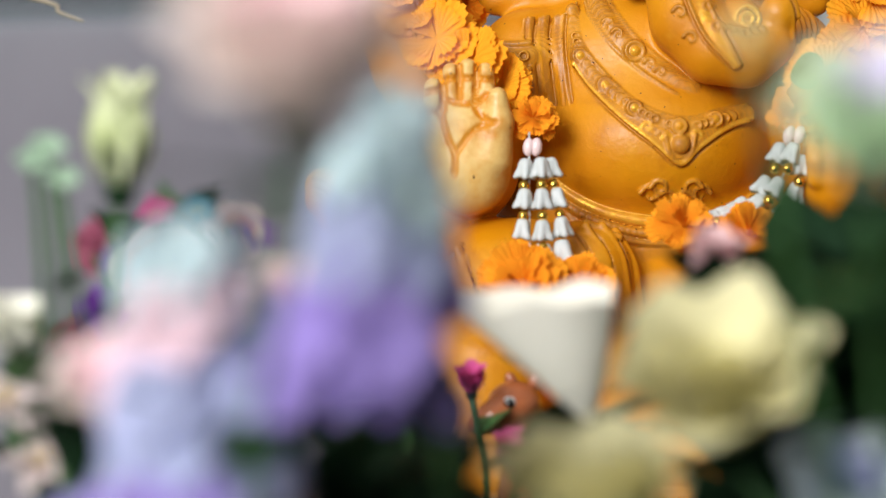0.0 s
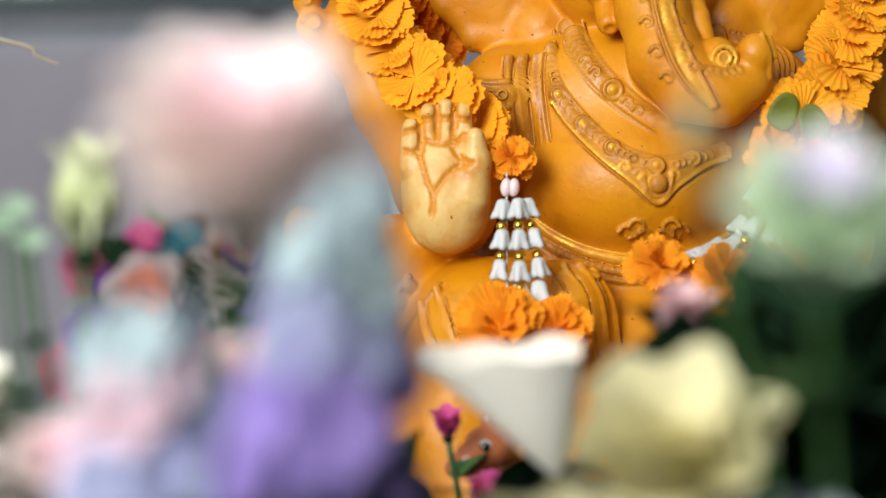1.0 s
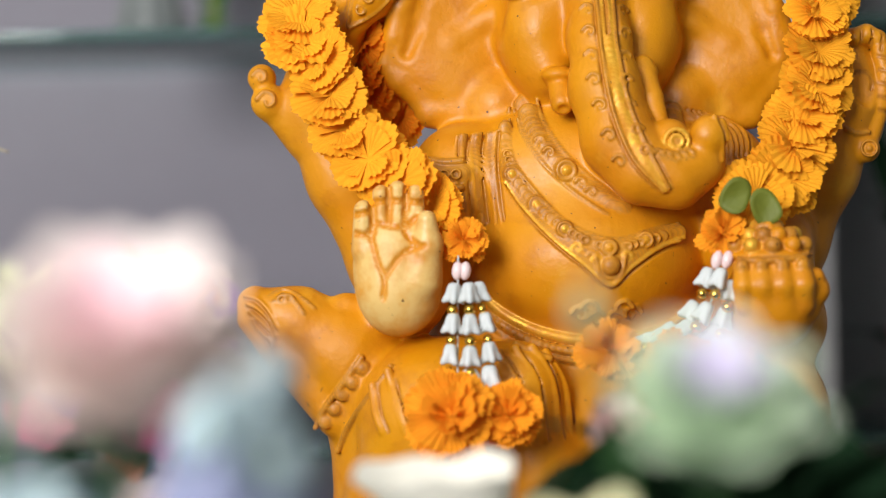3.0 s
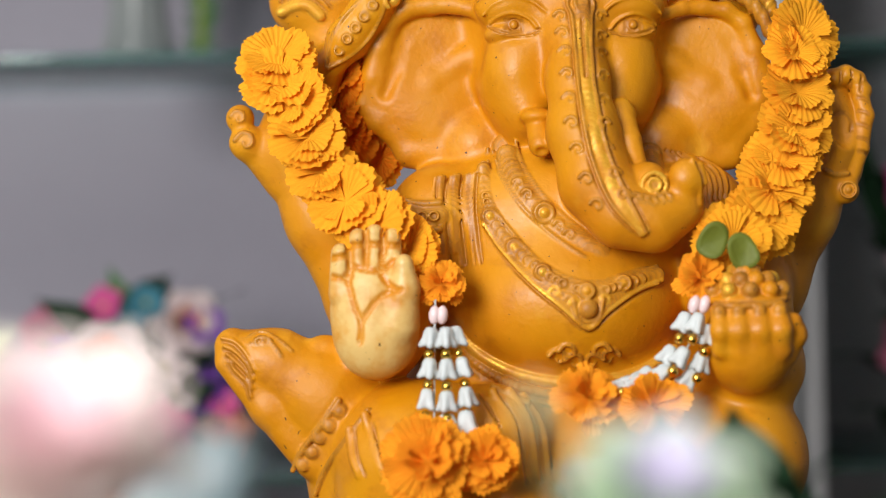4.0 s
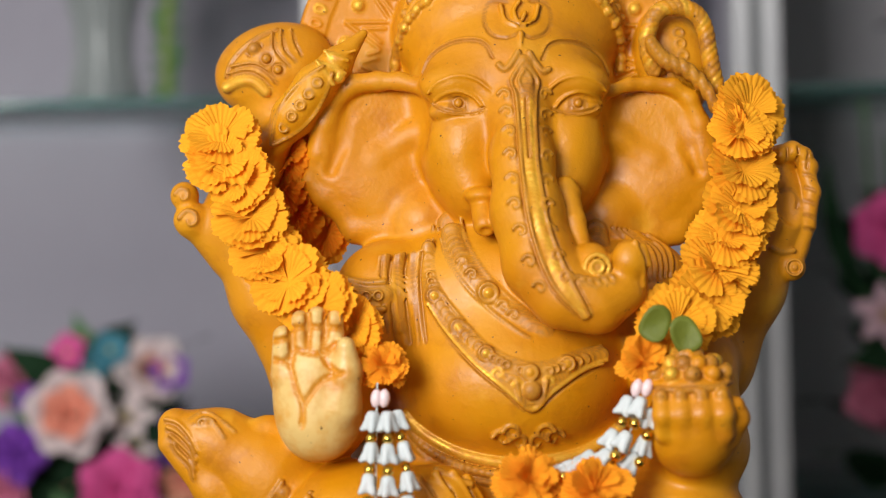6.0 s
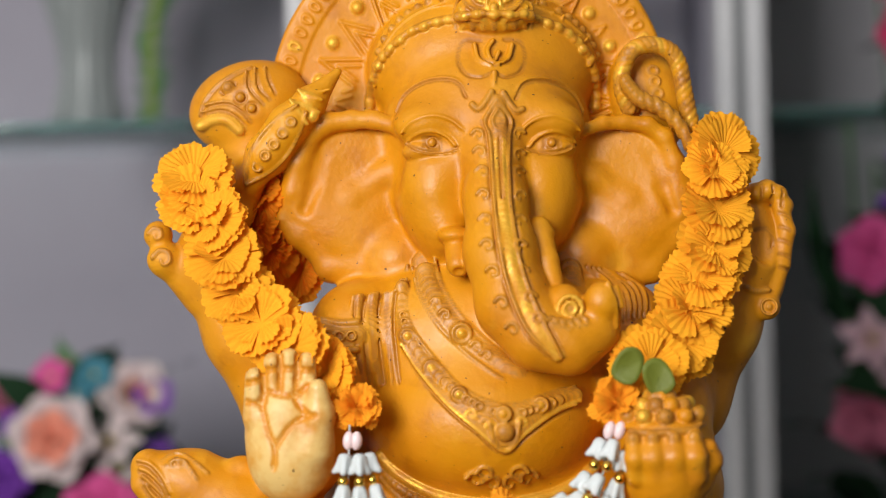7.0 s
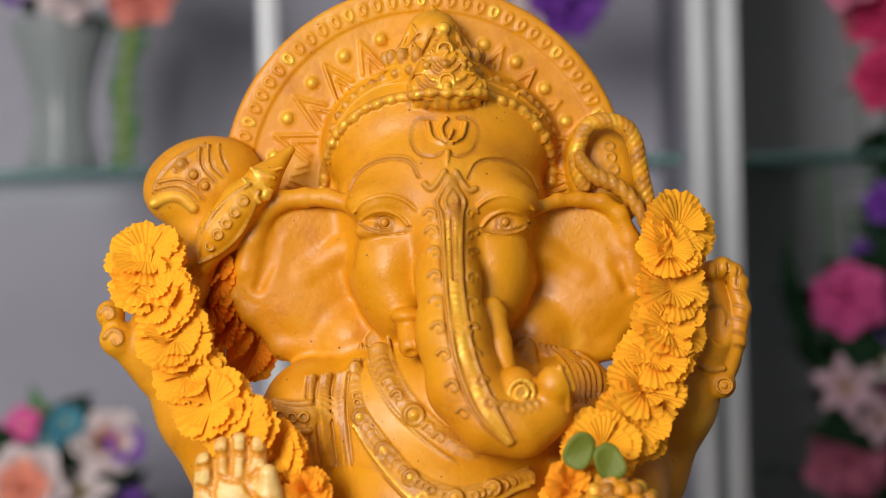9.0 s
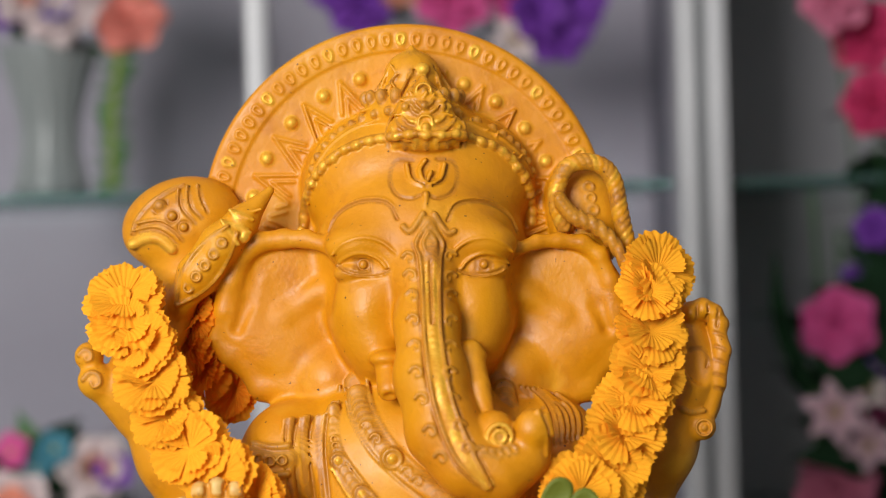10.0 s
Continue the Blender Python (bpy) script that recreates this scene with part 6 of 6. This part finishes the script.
def foreground():
    va, vb, vc, vd = low_vase(-0.235, -0.70), low_vase(-0.13, -0.62), low_vase(0.0, -0.66), low_vase(-0.31, -0.50)
    (x, z), = [(-0.1970, 1.0110)]
    flower("rose", FORE["blush"], (x, -0.79, z), (0.0, -0.48, 0.88), 0.0350, va, "artificial cream and blush pink rose in a low vase", "rose", 3, 0.05, LEAF_DARK, "front roses")
    (x, z), = [(-0.0343, 0.9925)]
    flower("rose", FORE["mint"], (x, -0.745, z), (0.0, -0.50, 0.86), 0.0285, vc, "artificial mint and lavender rose in a low vase", "rose", 2, 0.05, LEAF_MID, "front roses")
    (x, z), = [(-0.2970, 1.0075)]
    flower("rosebud", FORE["bud"], (x, -0.48, z), (0.05, -0.12, 1), 0.0320, vd, "artificial pale green rosebud in a low vase", "rosebud", 3, 0.035, LEAF_MID, "front buds")
    (x, z), = [(-0.0567, 0.9040)]
    flower("rose", FORE["cream"], (x, -0.58, z), (-0.1, -0.50, 0.86), 0.0410, vc, "artificial cream rose in a low vase", "rose", 2, 0.05, LEAF_DARK, "front roses")
    (x, z), = [(-0.1100, 0.8680)]
    flower("rose", FORE["cream"], (x, -0.62, z), (0.0, -0.25, 0.95), 0.0350, vb, "artificial cream rose in a low vase", "rose", 2, 0.05, LEAF_DARK, "front roses")
    (x, z), = [(-0.0040, 0.8720)]
    flower("rose", FORE["ice"], (x, -0.55, z), (0.1, -0.7, 0.7), 0.0290, vc, "artificial ice-white rose in a low vase", "rose", 2, 0.05, LEAF_DARK, "front roses")
    (x, z), = [(-0.0930, 0.8880)]
    flower("calla_lily", calla_mesh((IVORY, YELLOW)), (x, -0.39, z), (-0.30, -0.20, 0.93), 0.0420, vb, "artificial ivory calla lily in a low vase", "lily", 2, 0.05, LEAF_MID, "front buds", False)
    (x, z), = [(-0.0346, 0.9623)]
    flower("rosebud", FORE["pink_bud"], (x, -0.40, z - 0.006), (0.2, -0.3, 0.9), 0.0230, vc, "artificial small pink rosebud in a low vase", "rosebud", 3, 0.05, LEAF_DARK, "front buds")
    (x, z), = [(-0.3494, 0.9320)]
    flower("rosebud", FORE["ivory"], (x, -0.45, z), (0.1, -0.3, 0.9), 0.0250, vd, "artificial ivory rosebud in a low vase", "rosebud", 4, 0.045, LEAF_MID, "front buds")
    for i, (x, z) in enumerate([(-0.3316, 1.0175), (-0.3379, 1.0114), (-0.3257, 1.0037), (-0.3527, 0.9053), (-0.3385, 0.8777), (-0.3257, 0.8948)]):
        flower("small_flower", MINT_FLORET if i < 3 else LILY, (x, -0.46, z), (0.2, -0.6, 0.7), 0.0090 if i < 3 else 0.018, vd, "tiny artificial mint-green flower in a low vase" if i < 3 else "small artificial white flower in a low vase", "flower", 1, 0.03, LEAF_MID, "front fillers", False)
    (x, z), = [(-0.1730, 1.0153)]
    spike((x, -0.68, z), vb + Vector((-0.02, -0.02, 0)), (AQUA_FLORET, AQUA_FLORET, BLUE_FLORET, BLUE_FLORET, LAVENDER_FLORET, LAVENDER_FLORET), 0.028, 56, 0.0155, "artificial powder blue and lavender flower spike in a low vase", 0.092, 0.22)
    (x, z), = [(-0.2425, 0.9739)]
    spike((x, -0.68, z), va + Vector((0.02, 0.02, 0)), (AQUA_FLORET, BLUSH_FLORET, BLUE_FLORET, BLUE_FLORET, BLUSH_FLORET, LAVENDER_FLORET), 0.034, 60, 0.0165, "artificial blush and powder blue flower spike in a low vase")
    for px, py, pz, r in ((-0.278, -0.64, 0.920, 0.0185), (-0.216, -0.62, 0.945, 0.0185)):
        flower("rose", FORE["blush"], (px, py, pz), (0.0, -0.6, 0.8), r, va, "artificial small cream and blush pink rose in a low vase", "rose", 2, 0.04, LEAF_DARK, "front roses")
    flower("rosebud", FORE["bud"], (-0.0690, -0.745, 1.0280), (-0.25, -0.2, 0.95), 0.0085, vc, "artificial small olive green bud in a low vase", "rosebud", 2, 0.020, LEAF_MID, "front buds")
    # dark foliage
    for (x, z), y, n, spread, text in zip([(0.0294, 0.9315), (-0.1946, 0.8882), (-0.3322, 0.9006), (-0.0938, 0.8722), (-0.2661, 0.8761)], (-0.50, -0.56, -0.40, -0.30, -0.50), (110, 90, 14, 34, 60), (0.042, 0.040, 0.02, 0.03, 0.04), ("dense", "low", "loose", "low", "low")):
        foliage(x, y, z, n, spread, 0.075 if n > 100 else 0.055, text)
    foliage(-0.192, -0.33, 0.880, 50, 0.026, 0.045, "low")
    (x, z), = [(0.0024, 0.9487)]
    foliage(x, -0.40, z, 70, 0.036, 0.062, "bushy")
    # lotus buds beside the figurine
    for (x, z), y, r in zip([(-0.1193, 0.8440), (-0.1441, 0.8890)], (-0.19, -0.17), (0.025, 0.015)):
        flower("lotus_bud", FORE["lotus"], (x, y, z), (0.0, -0.35, 0.95), r, Vector((x, y + 0.01, 0.75)), "artificial magenta lotus bud before the statue", "lotus", 1, 0.04, LEAF_MID, "lotus buds")


foreground()


def figurine():
    """A small glazed animal at the statue's foot."""
    (x, z), = [(-0.1203, 0.8748)]
    h = z - 0.75
    bm = bmesh.new()
    # head with its snout, ears and ringed eye, on a neck and a standing body
    ball(bm, (0.002, 0, h), (0.0165, 0.018, 0.0140), 0, 20)
    tube(bm, smooth_path([(0.000, -0.006, h - 0.001), (-0.010, -0.012, h - 0.006), (-0.018, -0.015, h - 0.011)], 4), [0.0120, 0.0118, 0.0114, 0.0110, 0.0105, 0.0098, 0.0090, 0.0082, 0.0070], 0, 14)
    ball(bm, (-0.019, -0.016, h - 0.011), (0.0072, 0.0070, 0.0066), 0, 14)
    for s in (-1, 1):
        ball(bm, (0.008 + s * 0.007, 0.006, h + 0.0125), (0.0040, 0.0028, 0.0068), 0, 12, Euler((0, s * 0.35, 0)).to_quaternion())
    ball(bm, (-0.0015, -0.0168, h + 0.0015), (0.0044, 0.0022, 0.0040), 2, 14)
    ball(bm, (-0.0017, -0.0186, h + 0.0013), (0.0034, 0.0016, 0.0032), 1, 12)
    # white dot on the pupil, a glint put in as colour
    ball(bm, (-0.0027, -0.0200, h + 0.0024), (0.0009, 0.0006, 0.0009), 2, 8)
    tube(bm, [(0.006, 0.004, h - 0.004), (0.010, 0.008, h * 0.55)], [0.0125, 0.0165], 0, 16)
    ball(bm, (0.010, 0.012, h * 0.48), (0.020, 0.026, h * 0.34), 0, 18)
    for sx in (-1, 1):
        for sy in (-1, 1):
            tube(bm, [(0.010 + sx * 0.011, 0.010 + sy * 0.014, h * 0.4), (0.010 + sx * 0.012, 0.010 + sy * 0.015, 0.006), (0.010 + sx * 0.012, 0.008 + sy * 0.015, 0.0)], [0.0075, 0.0055, 0.0065], 0, 10)
    o = part("animal_figurine", bm, [FIG, EYE_BLACK, JASMINE])
    o.location = (x, -0.13, 0.75)
    tagged(o, "small brown glazed animal figurine with a black eye", "figurine")


figurine()


def dry_twig():
    """A thin dead twig arching in from beside the table."""
    (x, z), (x1, z1), (x2, z2) = [(-0.3775, 1.1151), (-0.3923, 1.1210), (-0.4105, 1.1304)]
    foot = Vector((-0.62, -0.12, 0.75))
    t = thing("dry_twig", foot, "thin pale dry twig standing in a small pot", "twig")
    bm = bmesh.new()
    lathe(bm, [(0.025, 0), (0.032, 0.004), (0.036, 0.05)], (0, 0, 0), 20)
    part("pot", bm, VASE, t)
    bm = bmesh.new()
    path = smooth_path([Vector(p) - foot for p in ((-0.62, -0.12, 0.77), (-0.63, -0.12, 1.0), (-0.56, -0.12, 1.16), (x2, -0.12, z2), (x1, -0.12, z1), (x, -0.12, z))], 6)
    tube(bm, path, [0.0026 - 0.0019 * i / (len(path) - 1) for i in range(len(path))], 0, 6)
    part("stem", bm, material("dry_twig_bark", (0.42, 0.36, 0.27), 0.8, 0, (0.30, 0.25, 0.18), 60, 0.8), t)


dry_twig()
